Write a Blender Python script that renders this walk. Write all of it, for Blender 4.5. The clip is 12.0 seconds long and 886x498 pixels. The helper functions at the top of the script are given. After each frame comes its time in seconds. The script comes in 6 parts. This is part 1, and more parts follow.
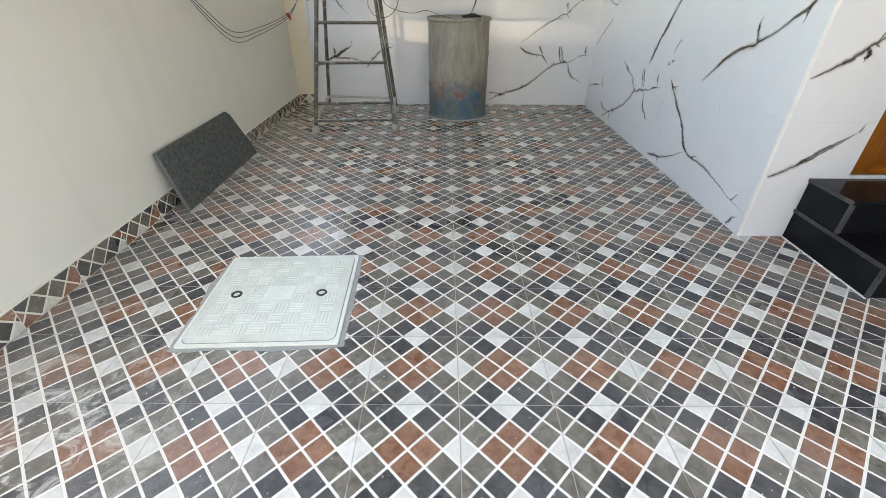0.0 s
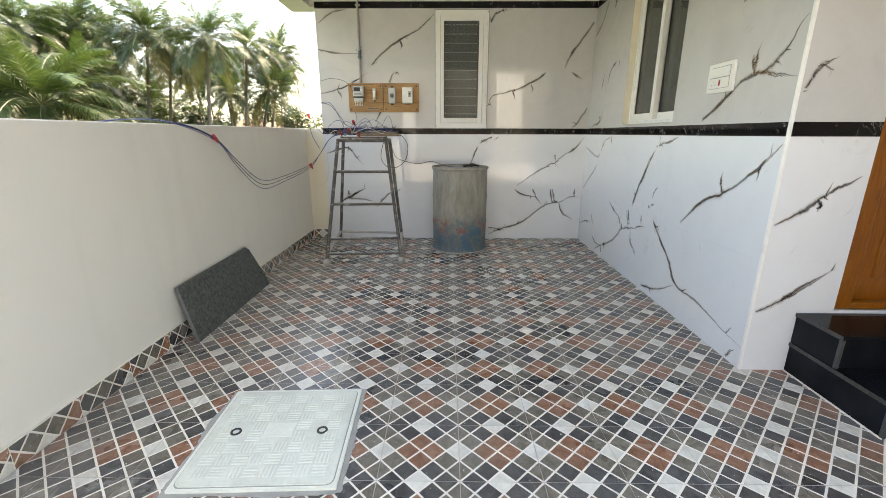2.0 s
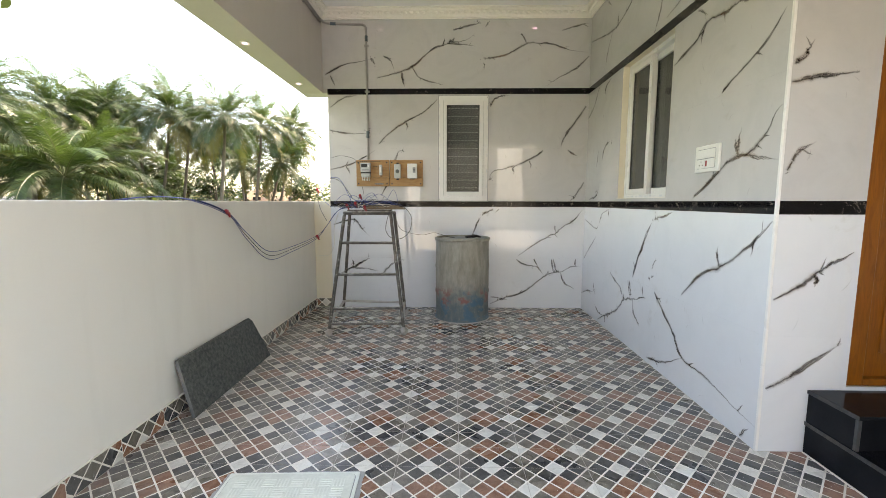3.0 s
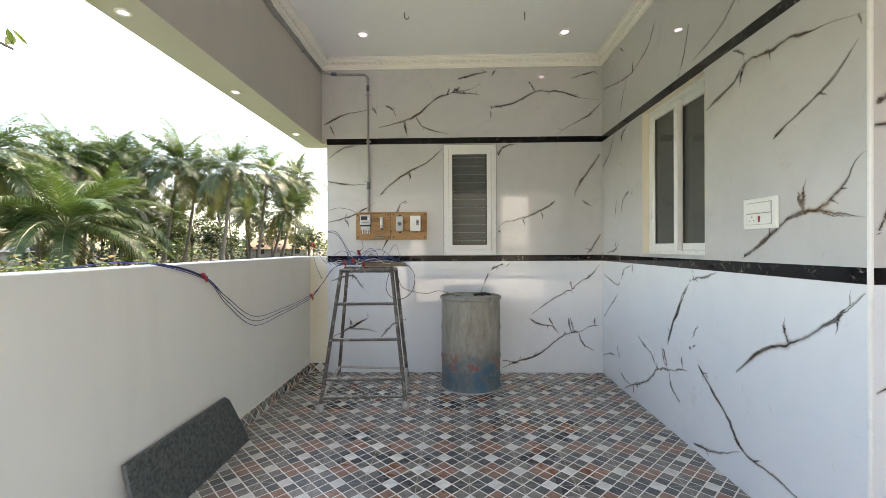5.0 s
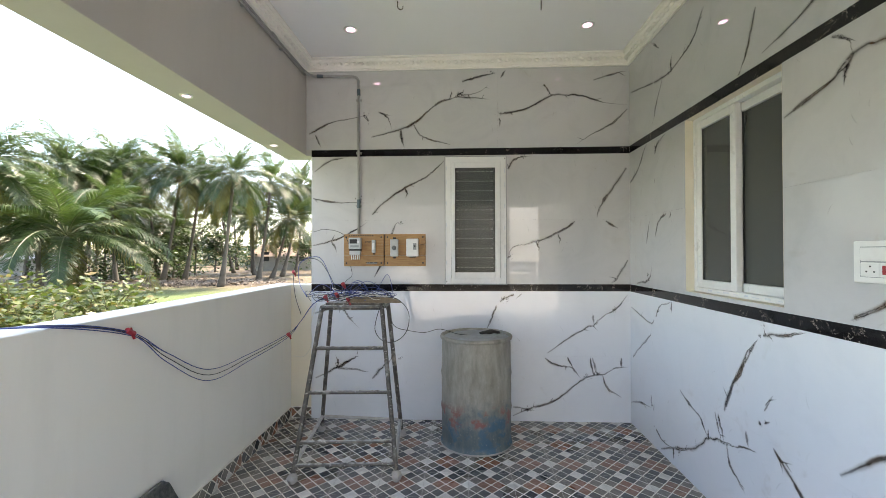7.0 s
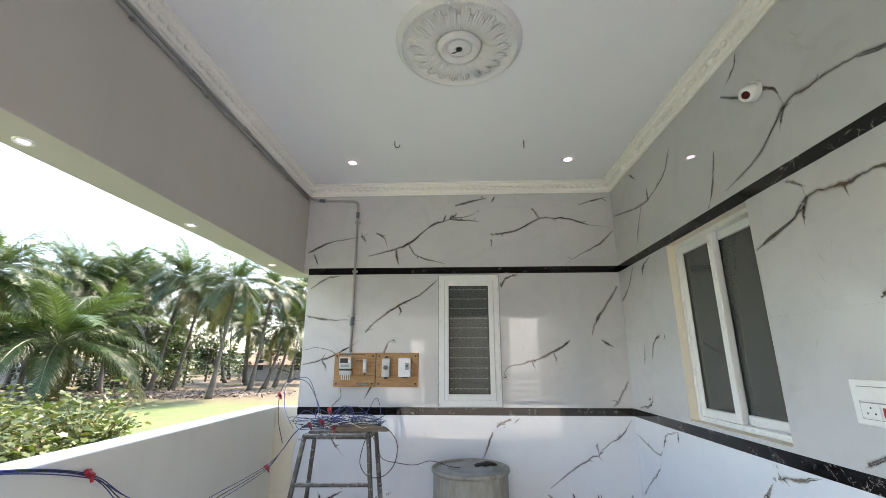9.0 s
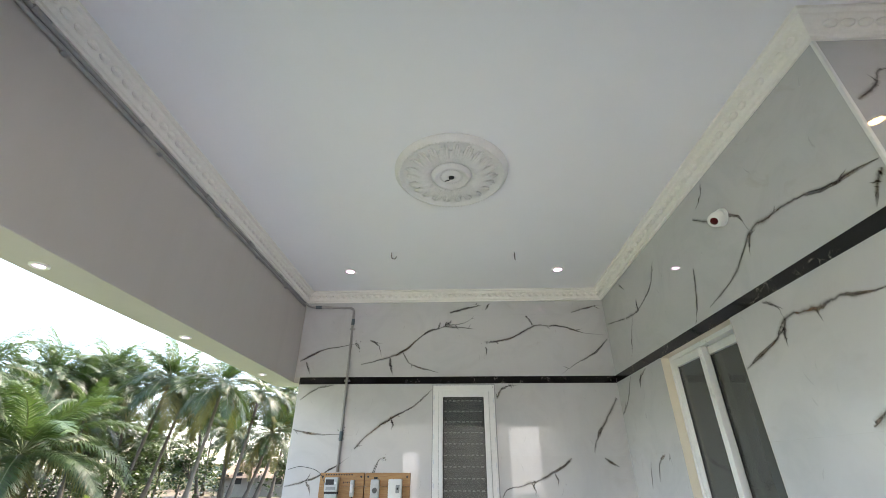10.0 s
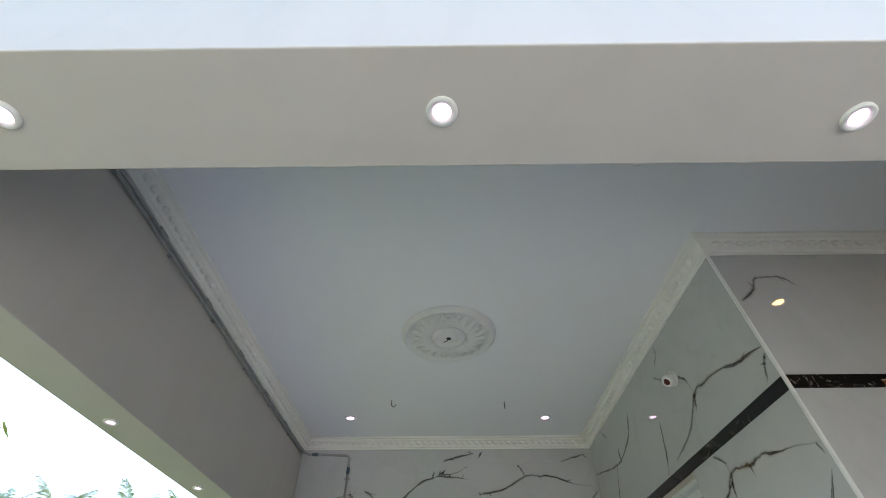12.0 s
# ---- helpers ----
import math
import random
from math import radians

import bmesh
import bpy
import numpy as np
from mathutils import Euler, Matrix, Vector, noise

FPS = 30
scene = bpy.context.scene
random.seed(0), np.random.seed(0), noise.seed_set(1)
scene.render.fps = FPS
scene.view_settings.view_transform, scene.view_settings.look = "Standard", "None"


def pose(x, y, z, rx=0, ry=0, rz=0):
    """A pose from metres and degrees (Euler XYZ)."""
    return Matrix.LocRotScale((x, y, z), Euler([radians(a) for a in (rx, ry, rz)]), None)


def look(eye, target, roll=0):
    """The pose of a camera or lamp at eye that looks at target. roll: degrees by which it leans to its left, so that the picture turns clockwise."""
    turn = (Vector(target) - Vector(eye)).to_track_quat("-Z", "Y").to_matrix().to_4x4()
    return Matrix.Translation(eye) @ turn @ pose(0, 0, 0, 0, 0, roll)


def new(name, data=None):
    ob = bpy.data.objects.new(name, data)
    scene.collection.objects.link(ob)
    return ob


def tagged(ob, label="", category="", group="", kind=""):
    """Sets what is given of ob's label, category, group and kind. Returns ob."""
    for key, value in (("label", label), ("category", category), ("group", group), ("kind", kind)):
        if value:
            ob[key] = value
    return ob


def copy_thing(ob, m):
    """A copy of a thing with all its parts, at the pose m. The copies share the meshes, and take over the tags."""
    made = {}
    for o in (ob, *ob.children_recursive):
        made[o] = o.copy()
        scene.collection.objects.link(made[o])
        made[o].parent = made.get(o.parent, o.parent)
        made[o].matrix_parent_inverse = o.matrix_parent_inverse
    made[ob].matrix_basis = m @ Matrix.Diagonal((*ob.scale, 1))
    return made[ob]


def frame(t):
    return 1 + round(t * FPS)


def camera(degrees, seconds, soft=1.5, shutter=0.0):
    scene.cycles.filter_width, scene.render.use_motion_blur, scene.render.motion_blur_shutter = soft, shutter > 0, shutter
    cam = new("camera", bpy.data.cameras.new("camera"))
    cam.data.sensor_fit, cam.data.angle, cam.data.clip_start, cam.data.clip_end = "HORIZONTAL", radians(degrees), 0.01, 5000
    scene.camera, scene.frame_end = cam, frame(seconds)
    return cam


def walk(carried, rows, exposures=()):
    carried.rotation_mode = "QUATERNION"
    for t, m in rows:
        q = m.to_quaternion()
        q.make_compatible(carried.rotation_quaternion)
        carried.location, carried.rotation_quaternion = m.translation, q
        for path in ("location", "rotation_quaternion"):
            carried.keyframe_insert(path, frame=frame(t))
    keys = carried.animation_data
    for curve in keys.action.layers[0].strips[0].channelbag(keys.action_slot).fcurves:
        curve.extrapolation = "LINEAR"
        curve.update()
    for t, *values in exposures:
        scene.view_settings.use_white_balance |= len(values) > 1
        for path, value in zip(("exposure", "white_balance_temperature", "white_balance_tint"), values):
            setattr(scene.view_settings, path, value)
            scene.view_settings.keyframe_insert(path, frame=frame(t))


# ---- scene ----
cam = camera(93.1, 12.0, soft=0.8)
PATH = [
    (0, (0.05, -0.076, 1.122), (0.045, 1.618, 0.058), 0.2),
    (0.5, (0.048, -0.1, 1.146), (0.039, 1.653, 0.183), 0.1),
    (1, (0.046, -0.118, 1.164), (0.034, 1.699, 0.328), 0.1),
    (1.5, (0.054, -0.133, 1.187), (0.037, 1.744, 0.497), 0.1),
    (2, (0.051, -0.15, 1.212), (0.029, 1.778, 0.68), 0.1),
    (2.5, (0.051, -0.172, 1.234), (0.024, 1.794, 0.867), 0.2),
    (3, (0.055, -0.182, 1.257), (0.017, 1.805, 1.034), 0.1),
    (3.5, (0.048, -0.177, 1.267), (0.009, 1.82, 1.16), 0.2),
    (5.5, (0.004, 0.398, 1.412), (-0.052, 2.397, 1.413), -0.4),
    (6, (-0.01, 0.591, 1.48), (-0.074, 2.59, 1.493), -0.0),
    (6.5, (0.047, 0.797, 1.524), (-0.038, 2.796, 1.538), -0.1),
    (8.3, (0.06, 0.84, 1.624), (-0.019, 2.825, 1.857), -0.2),
    (8.5, (0.083, 0.833, 1.635), (0.002, 2.807, 1.946), -0.2),
    (9, (0.125, 0.796, 1.666), (0.039, 2.727, 2.18), -0.0),
    (9.5, (0.128, 0.749, 1.693), (0.056, 2.606, 2.431), -0.1),
    (10, (0.156, 0.695, 1.738), (0.088, 2.459, 2.678), 0.1),
    (10.5, (0.18, 0.585, 1.734), (0.11, 2.243, 2.85), 0.3),
    (11, (0.129, 0.413, 1.678), (0.075, 1.963, 2.941), 0.0),
    (11.3, (0.133, 0.323, 1.666), (0.087, 1.819, 2.993), -0.2),
    (11.5, (0.133, 0.256, 1.645), (0.097, 1.715, 3.014), 0.0),
    (12, (0.108, 0.132, 1.593), (0.097, 1.531, 3.023), -0.2),
]
EXPOSURES = [(0.0, 3.12, 9300, 10), (1.5, 3.05, 9300, 10), (3.0, 3.05, 9200, 11), (5.5, 2.98, 8300, 11), (6.5, 3.02, 8000, 11), (8.5, 2.99, 7600, 12), (10.2, 3.14, 7200, 12), (10.6, 3.17, 7200, 11), (11.0, 3.07, 7100, 11), (11.5, 3.0, 7100, 11), (12.0, 2.5, 6900, 9)]
walk(cam, [(t, look(eye, target, roll)) for t, eye, target, roll in PATH], EXPOSURES)

# ---- light ----
SUN_DIR = Vector((0.25, 0.46, 0.85)).normalized()
world = bpy.data.worlds.new("sky")
scene.world = world
world.use_nodes = True
wn = world.node_tree.nodes
sky = wn.new("ShaderNodeTexSky")
sky.sky_type = "NISHITA"
sky.sun_disc = False
sky.sun_elevation = math.asin(SUN_DIR.z)
sky.sun_rotation = math.atan2(SUN_DIR.x, SUN_DIR.y)
sky.dust_density = 1.5
sky.air_density = 1.0
world.node_tree.links.new(sky.outputs[0], wn["Background"].inputs[0])
wn["Background"].inputs[1].default_value = 0.15
sun_data = bpy.data.lights.new("sun", "SUN")
sun_data.energy, sun_data.angle, sun_data.color = 2.15, radians(5), (1.0, 0.95, 0.88)
sun = new("sun", sun_data)
sun.matrix_world = look(SUN_DIR * 50, (0, 0, 0))


# ---- materials ----
def node_mat(name):
    m = bpy.data.materials.new(name)
    m.use_nodes = True
    return m, m.node_tree.nodes, m.node_tree.links, m.node_tree.nodes["Principled BSDF"]


def noise_tex(n, l, scale, detail=4.0, rough=0.6, vector=None, distortion=0.0):
    t = n.new("ShaderNodeTexNoise")
    t.inputs["Scale"].default_value = scale
    t.inputs["Detail"].default_value = detail
    t.inputs["Roughness"].default_value = rough
    t.inputs["Distortion"].default_value = distortion
    if vector is None:
        vector = n.new("ShaderNodeNewGeometry").outputs["Position"]
    l.new(vector, t.inputs["Vector"])
    return t.outputs["Fac"]


def ramp(n, l, fac, lo, hi, a=0.0, b=1.0):
    r = n.new("ShaderNodeMapRange")
    r.inputs["From Min"].default_value, r.inputs["From Max"].default_value = lo, hi
    r.inputs["To Min"].default_value, r.inputs["To Max"].default_value = a, b
    l.new(fac, r.inputs["Value"])
    return r.outputs["Result"]


def mix(n, l, fac, a, b, mode="MIX"):
    x = n.new("ShaderNodeMix")
    x.data_type, x.blend_type = "RGBA", mode
    for sock, v in ((x.inputs[0], fac), (x.inputs[6], a), (x.inputs[7], b)):
        if isinstance(v, (int, float)):
            sock.default_value = v
        elif isinstance(v, tuple):
            sock.default_value = (*v, 1)
        else:
            l.new(v, sock)
    return x.outputs[2]


def times(n, l, a, b, op="MULTIPLY"):
    x = n.new("ShaderNodeMath")
    x.operation = op
    for sock, v in zip(x.inputs, (a, b)):
        if isinstance(v, (int, float)):
            sock.default_value = v
        else:
            l.new(v, sock)
    return x.outputs[0]


def bump(n, l, p, height, strength, dist=0.01):
    b = n.new("ShaderNodeBump")
    b.inputs["Strength"].default_value, b.inputs["Distance"].default_value = strength, dist
    l.new(height, b.inputs["Height"])
    l.new(b.outputs[0], p.inputs["Normal"])


def surface(name, base, other, rough=0.6, scale=6.0, fine=60.0, metal=0.0, bump_amount=0.15, amount=0.6, spec=0.5, island=0.0, coat=0.0, objrand=0.0):
    """A surface of two tones: broad stains, fine grain, and a fine relief."""
    m, n, l, p = node_mat(name)
    broad, grain = noise_tex(n, l, scale), noise_tex(n, l, fine, 3)
    col = mix(n, l, times(n, l, ramp(n, l, broad, 0.35, 0.7), amount), base, other)
    col = mix(n, l, ramp(n, l, grain, 0.3, 0.75, 0.0, 0.35 * amount), col, tuple(0.55 * c for c in base))
    for source, k in (("island", island), ("object", objrand)):
        if k:
            r = n.new("ShaderNodeNewGeometry").outputs["Random Per Island"] if source == "island" else n.new("ShaderNodeObjectInfo").outputs["Random"]
            col = mix(n, l, ramp(n, l, r, 0, 1, 0.0, k), col, tuple(0.35 * c for c in base))
    l.new(col, p.inputs["Base Color"])
    l.new(ramp(n, l, broad, 0.3, 0.75, rough * 0.85, min(1.0, rough * 1.2)), p.inputs["Roughness"])
    p.inputs["Metallic"].default_value = metal
    p.inputs["Specular IOR Level"].default_value = spec
    p.inputs["Coat Weight"].default_value = coat
    if bump_amount:
        bump(n, l, p, grain, bump_amount, 0.004)
    return m


def floor_stone(name, base, other):
    """Moulded parking tile: mottled stone print, dusty in places, cells of slightly different tone."""
    m, n, l, p = node_mat(name)
    broad, mid, grain = noise_tex(n, l, 1.1, 5), noise_tex(n, l, 26, 5, 0.7, None, 0.6), noise_tex(n, l, 190, 3)
    col = mix(n, l, ramp(n, l, mid, 0.36, 0.66), base, other)
    rnd = n.new("ShaderNodeNewGeometry").outputs["Random Per Island"]
    col = mix(n, l, ramp(n, l, rnd, 0, 1, 0.0, 0.35), col, tuple(0.6 * c for c in base))
    dust = times(n, l, ramp(n, l, broad, 0.46, 0.7), ramp(n, l, grain, 0.3, 0.65, 0.08, 0.36))
    col = mix(n, l, dust, col, (0.42, 0.39, 0.36))
    sep = n.new("ShaderNodeSeparateXYZ")
    l.new(n.new("ShaderNodeNewGeometry").outputs["Position"], sep.inputs[0])
    edge = times(n, l, ramp(n, l, sep.outputs[0], -1.05, -1.5), ramp(n, l, noise_tex(n, l, 7, 4), 0.35, 0.65, 0.1, 0.7))
    edge = times(n, l, edge, ramp(n, l, sep.outputs[2], 0.004, 0.0005))
    col = mix(n, l, edge, col, (0.2, 0.178, 0.16))
    far = n.new("ShaderNodeVectorMath")
    far.operation = "DISTANCE"
    l.new(n.new("ShaderNodeNewGeometry").outputs["Position"], far.inputs[0])
    far.inputs[1].default_value = (-1.2, 0.62, 0)
    smear = times(n, l, ramp(n, l, far.outputs["Value"], 0.55, 0.1), ramp(n, l, noise_tex(n, l, 11, 5, 0.7, None, 1.0), 0.5, 0.62))
    col = mix(n, l, times(n, l, smear, 0.85), col, (0.72, 0.69, 0.62))
    speck = ramp(n, l, noise_tex(n, l, 75, 1), 0.74, 0.77)
    col = mix(n, l, times(n, l, speck, 0.8), col, (0.75, 0.73, 0.7))
    l.new(col, p.inputs["Base Color"])
    blot = ramp(n, l, noise_tex(n, l, 7.5, 5, 0.7, None, 0.8), 0.5, 0.68, 0.0, 0.24)
    l.new(mix(n, l, blot, col, (0.17, 0.14, 0.105)), p.inputs["Base Color"])
    l.new(ramp(n, l, broad, 0.35, 0.7, 0.22, 0.42), p.inputs["Roughness"])
    p.inputs["Specular IOR Level"].default_value = 0.55
    bump(n, l, p, mid, 0.25, 0.002)
    return m


def marble(name, base, cloud):
    m, n, l, p = node_mat(name)
    info = n.new("ShaderNodeObjectInfo").outputs["Random"]
    f = noise_tex(n, l, 2.4, 6, 0.65, None, 1.6)
    col = mix(n, l, ramp(n, l, f, 0.45, 0.8, 0.0, 0.6), base, cloud)
    col = mix(n, l, ramp(n, l, info, 0, 1, 0.0, 0.12), col, cloud)
    stain = times(n, l, ramp(n, l, noise_tex(n, l, 5.0, 4, 0.6, None, 1.0), 0.62, 0.78), ramp(n, l, noise_tex(n, l, 1.1, 2), 0.45, 0.65, 0.0, 0.35))
    col = mix(n, l, stain, col, (0.36, 0.3, 0.24))
    l.new(col, p.inputs["Base Color"])
    p.inputs["Roughness"].default_value = 0.02
    p.inputs["Specular IOR Level"].default_value = 1.0
    bump(n, l, p, noise_tex(n, l, 2.0, 1), 0.01, 0.01)
    return m


def vein_mat(name):
    """Printed vein under the same glaze: dark ragged core, rusty fringe fading into the white."""
    m, n, l, p = node_mat(name)
    uv = n.new("ShaderNodeSeparateXYZ")
    l.new(n.new("ShaderNodeUVMap").outputs[0], uv.inputs[0])
    across = times(n, l, uv.outputs[0], 0.5, "SUBTRACT")
    ab = n.new("ShaderNodeMath")
    ab.operation = "ABSOLUTE"
    l.new(across, ab.inputs[0])
    wob = times(n, l, noise_tex(n, l, 34, 5, 0.7), 0.25)
    d = times(n, l, ab.outputs[0], wob, "ADD")
    core, halo = ramp(n, l, d, 0.255, 0.15), ramp(n, l, times(n, l, ab.outputs[0], times(n, l, noise_tex(n, l, 15, 3), 0.24), "ADD"), 0.5, 0.12)
    tone = mix(n, l, ramp(n, l, noise_tex(n, l, 4.5, 3), 0.46, 0.64), (0.026, 0.022, 0.022), (0.14, 0.078, 0.04))
    fringe = mix(n, l, ramp(n, l, noise_tex(n, l, 3.1, 3), 0.46, 0.62), (0.22, 0.19, 0.17), (0.34, 0.2, 0.1))
    l.new(mix(n, l, core, fringe, tone), p.inputs["Base Color"])
    cover = times(n, l, times(n, l, core, ramp(n, l, noise_tex(n, l, 7, 3), 0.36, 0.6, 0.7, 0.97)), times(n, l, times(n, l, halo, halo), 0.75), "MAXIMUM")
    l.new(times(n, l, cover, uv.outputs[1]), p.inputs["Alpha"])
    p.inputs["Roughness"].default_value = 0.05
    p.inputs["Specular IOR Level"].default_value = 0.95
    return m


def glow(name, colour, strength):
    m, n, l, p = node_mat(name)
    p.inputs["Base Color"].default_value = (*colour, 1)
    p.inputs["Emission Color"].default_value = (*colour, 1)
    p.inputs["Emission Strength"].default_value = strength
    return m


def wood(name, a, b, rough=0.45, axis=2, scale=9.0, coat=0.0):
    m, n, l, p = node_mat(name)
    mp = n.new("ShaderNodeMapping")
    mp.inputs["Scale"].default_value = tuple(0.12 if i == axis else 1.0 for i in range(3))
    l.new(n.new("ShaderNodeNewGeometry").outputs["Position"], mp.inputs[0])
    g = noise_tex(n, l, scale * 6, 5, 0.65, mp.outputs[0], 1.5)
    l.new(mix(n, l, ramp(n, l, g, 0.35, 0.68), a, b), p.inputs["Base Color"])
    p.inputs["Roughness"].default_value, p.inputs["Coat Weight"].default_value = rough, coat
    bump(n, l, p, g, 0.15, 0.002)
    return m


def paint_wall(name, base, streak):
    """Roller-painted plaster with faint run marks and patches."""
    m, n, l, p = node_mat(name)
    mp = n.new("ShaderNodeMapping")
    mp.inputs["Scale"].default_value = (2.2, 2.2, 0.35)
    l.new(n.new("ShaderNodeNewGeometry").outputs["Position"], mp.inputs[0])
    runs = noise_tex(n, l, 2.2, 5, 0.62, mp.outputs[0])
    patch = noise_tex(n, l, 0.9, 3)
    col = mix(n, l, ramp(n, l, runs, 0.5, 0.78, 0.0, 0.55), base, streak)
    col = mix(n, l, ramp(n, l, patch, 0.4, 0.7, 0.0, 0.3), col, streak)
    l.new(col, p.inputs["Base Color"])
    p.inputs["Roughness"].default_value = 0.7
    bump(n, l, p, noise_tex(n, l, 55, 4), 0.12, 0.004)
    return m


def glass_dark(name, colour, through_part=0.85):
    """Thin tinted sheet: clear tint with a little dust, mirror-like by angle."""
    m, n, l, p = node_mat(name)
    tint, dust, gloss, fres = (n.new("ShaderNode" + k) for k in ("BsdfTransparent", "BsdfDiffuse", "BsdfGlossy", "Fresnel"))
    tint.inputs[0].default_value = dust.inputs[0].default_value = (*colour, 1)
    gloss.inputs["Roughness"].default_value = 0.02
    fres.inputs["IOR"].default_value = 1.45
    body, full = n.new("ShaderNodeMixShader"), n.new("ShaderNodeMixShader")
    body.inputs[0].default_value = 1 - through_part
    for s, a, b in ((body, tint, dust), (full, body, gloss)):
        l.new(a.outputs[0], s.inputs[1])
        l.new(b.outputs[0], s.inputs[2])
    l.new(fres.outputs[0], full.inputs[0])
    l.new(full.outputs[0], n["Material Output"].inputs["Surface"])
    return m


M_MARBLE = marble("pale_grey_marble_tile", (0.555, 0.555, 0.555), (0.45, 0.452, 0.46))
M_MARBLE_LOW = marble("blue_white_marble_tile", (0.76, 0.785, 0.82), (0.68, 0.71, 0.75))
M_VEIN = vein_mat("marble_vein")
M_GRANITE = surface("black_granite", (0.006, 0.0065, 0.008), (0.016, 0.018, 0.022), 0.1, 5, 140, bump_amount=0.015, amount=0.9, spec=0.1)
M_GRANITE_EDGE = surface("chipped_granite_edge", (0.06, 0.063, 0.067), (0.02, 0.021, 0.024), 0.5, 30, 140, bump_amount=0.3)
M_NOSING = surface("sawn_granite_edge", (0.02, 0.02, 0.022), (0.08, 0.08, 0.082), 0.5, 45, 160, bump_amount=0.4, amount=0.9)
M_SLAB = surface("rough_granite", (0.035, 0.04, 0.04), (0.16, 0.168, 0.16), 0.5, 45, 140, bump_amount=0.35, amount=0.9)
M_SAWN = surface("sawn_grey_granite", (0.13, 0.135, 0.135), (0.22, 0.225, 0.22), 0.6, 30, 140, bump_amount=0.3)
M_GROUT = surface("pale_grout", (0.86, 0.82, 0.75), (0.72, 0.68, 0.6), 0.7, 3, 80, bump_amount=0.2)
M_JOINT = surface("dirty_joint", (0.5, 0.46, 0.41), (0.68, 0.63, 0.56), 0.85, 5, 60)
M_DARK = floor_stone("charcoal_cell", (0.042, 0.043, 0.046), (0.105, 0.105, 0.108))
M_BROWN = floor_stone("brown_grey_cell", (0.12, 0.106, 0.085), (0.25, 0.223, 0.185))
M_RED = floor_stone("terracotta_cell", (0.22, 0.085, 0.046), (0.42, 0.225, 0.145))
M_WHITE = floor_stone("ivory_cell", (0.8, 0.78, 0.72), (0.66, 0.64, 0.58))
M_CEIL = paint_wall("ceiling_paint", (0.89, 0.89, 0.9), (0.87, 0.87, 0.875))
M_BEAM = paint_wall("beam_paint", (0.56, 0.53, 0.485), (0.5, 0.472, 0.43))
# Same beam paint, darkened: the side beam's shade is put into its colour.
M_BEAM_SHADED = paint_wall("shaded_beam_paint", (0.52, 0.485, 0.45), (0.46, 0.428, 0.395))
M_PARAPET = paint_wall("parapet_paint", (0.78, 0.75, 0.69), (0.68, 0.65, 0.59))
M_CREAM = paint_wall("cream_paint", (0.76, 0.7, 0.57), (0.7, 0.64, 0.52))
M_CORNICE = surface("cornice_plaster", (0.91, 0.885, 0.83), (0.86, 0.835, 0.78), 0.6, 4, 70, bump_amount=0.1, amount=0.4)
M_PLASTER = surface("white_plaster", (0.78, 0.77, 0.75), (0.7, 0.69, 0.67), 0.6, 4, 70, bump_amount=0.08, amount=0.4)
M_UPVC = surface("white_upvc", (0.8, 0.8, 0.79), (0.72, 0.72, 0.7), 0.3, 6, 30, bump_amount=0.0, amount=0.35)
M_FILM = surface("printed_film", (0.62, 0.66, 0.72), (0.8, 0.8, 0.8), 0.3, 12, 30, bump_amount=0.0)
M_GASKET = surface("black_gasket", (0.02, 0.02, 0.02), (0.03, 0.03, 0.03), 0.5)
M_GLASS = glass_dark("tinted_glass", (0.30, 0.315, 0.295), 0.7)
M_CLEAR = glass_dark("window_glass", (0.86, 0.88, 0.87), 0.97)
# Dark wall colour stands in for the dimness of the closed rooms.
M_INSIDE = surface("room_dimness", (0.16, 0.165, 0.16), (0.12, 0.125, 0.12), 0.8)
M_LOUVRE = surface("grey_louvre", (0.12, 0.128, 0.125), (0.07, 0.076, 0.075), 0.3, 8, 60)
# Pale grey for the drawn slat reflections, and for the screen's hatch.
M_GLINT_HATCH = surface("glint_and_hatch_grey", (0.7, 0.71, 0.69), (0.4, 0.41, 0.4), 0.4, 40, 120)
M_DOOR = wood("varnished_teak", (0.3, 0.094, 0.008), (0.19, 0.052, 0.005), 0.3, 2, 7, 0.4)
M_BOARD = wood("meter_board_wood", (0.42, 0.24, 0.1), (0.3, 0.15, 0.055), 0.5, 0, 6)
M_PLASTIC = surface("white_plastic", (0.8, 0.8, 0.77), (0.74, 0.74, 0.72), 0.35, 10, 40, bump_amount=0.0, amount=0.3)
M_GREYPLASTIC = surface("grey_plastic", (0.33, 0.35, 0.35), (0.22, 0.23, 0.23), 0.4, 20, 60, bump_amount=0.0)
M_PALEPLASTIC = surface("pale_grey_plastic", (0.56, 0.58, 0.57), (0.46, 0.48, 0.47), 0.4, 20, 60, bump_amount=0.0)
M_CONDUIT = surface("grey_conduit", (0.36, 0.355, 0.345), (0.24, 0.237, 0.23), 0.45, 12, 60, bump_amount=0.05)
M_SLEEVE = surface("blue_grey_sleeve", (0.08, 0.12, 0.14), (0.12, 0.14, 0.15), 0.45, 30, 80)
M_RED_PLASTIC = surface("red_plastic", (0.4, 0.02, 0.03), (0.3, 0.015, 0.02), 0.4)
M_DARKRED = surface("dark_red_lens", (0.09, 0.008, 0.008), (0.06, 0.006, 0.006), 0.15)
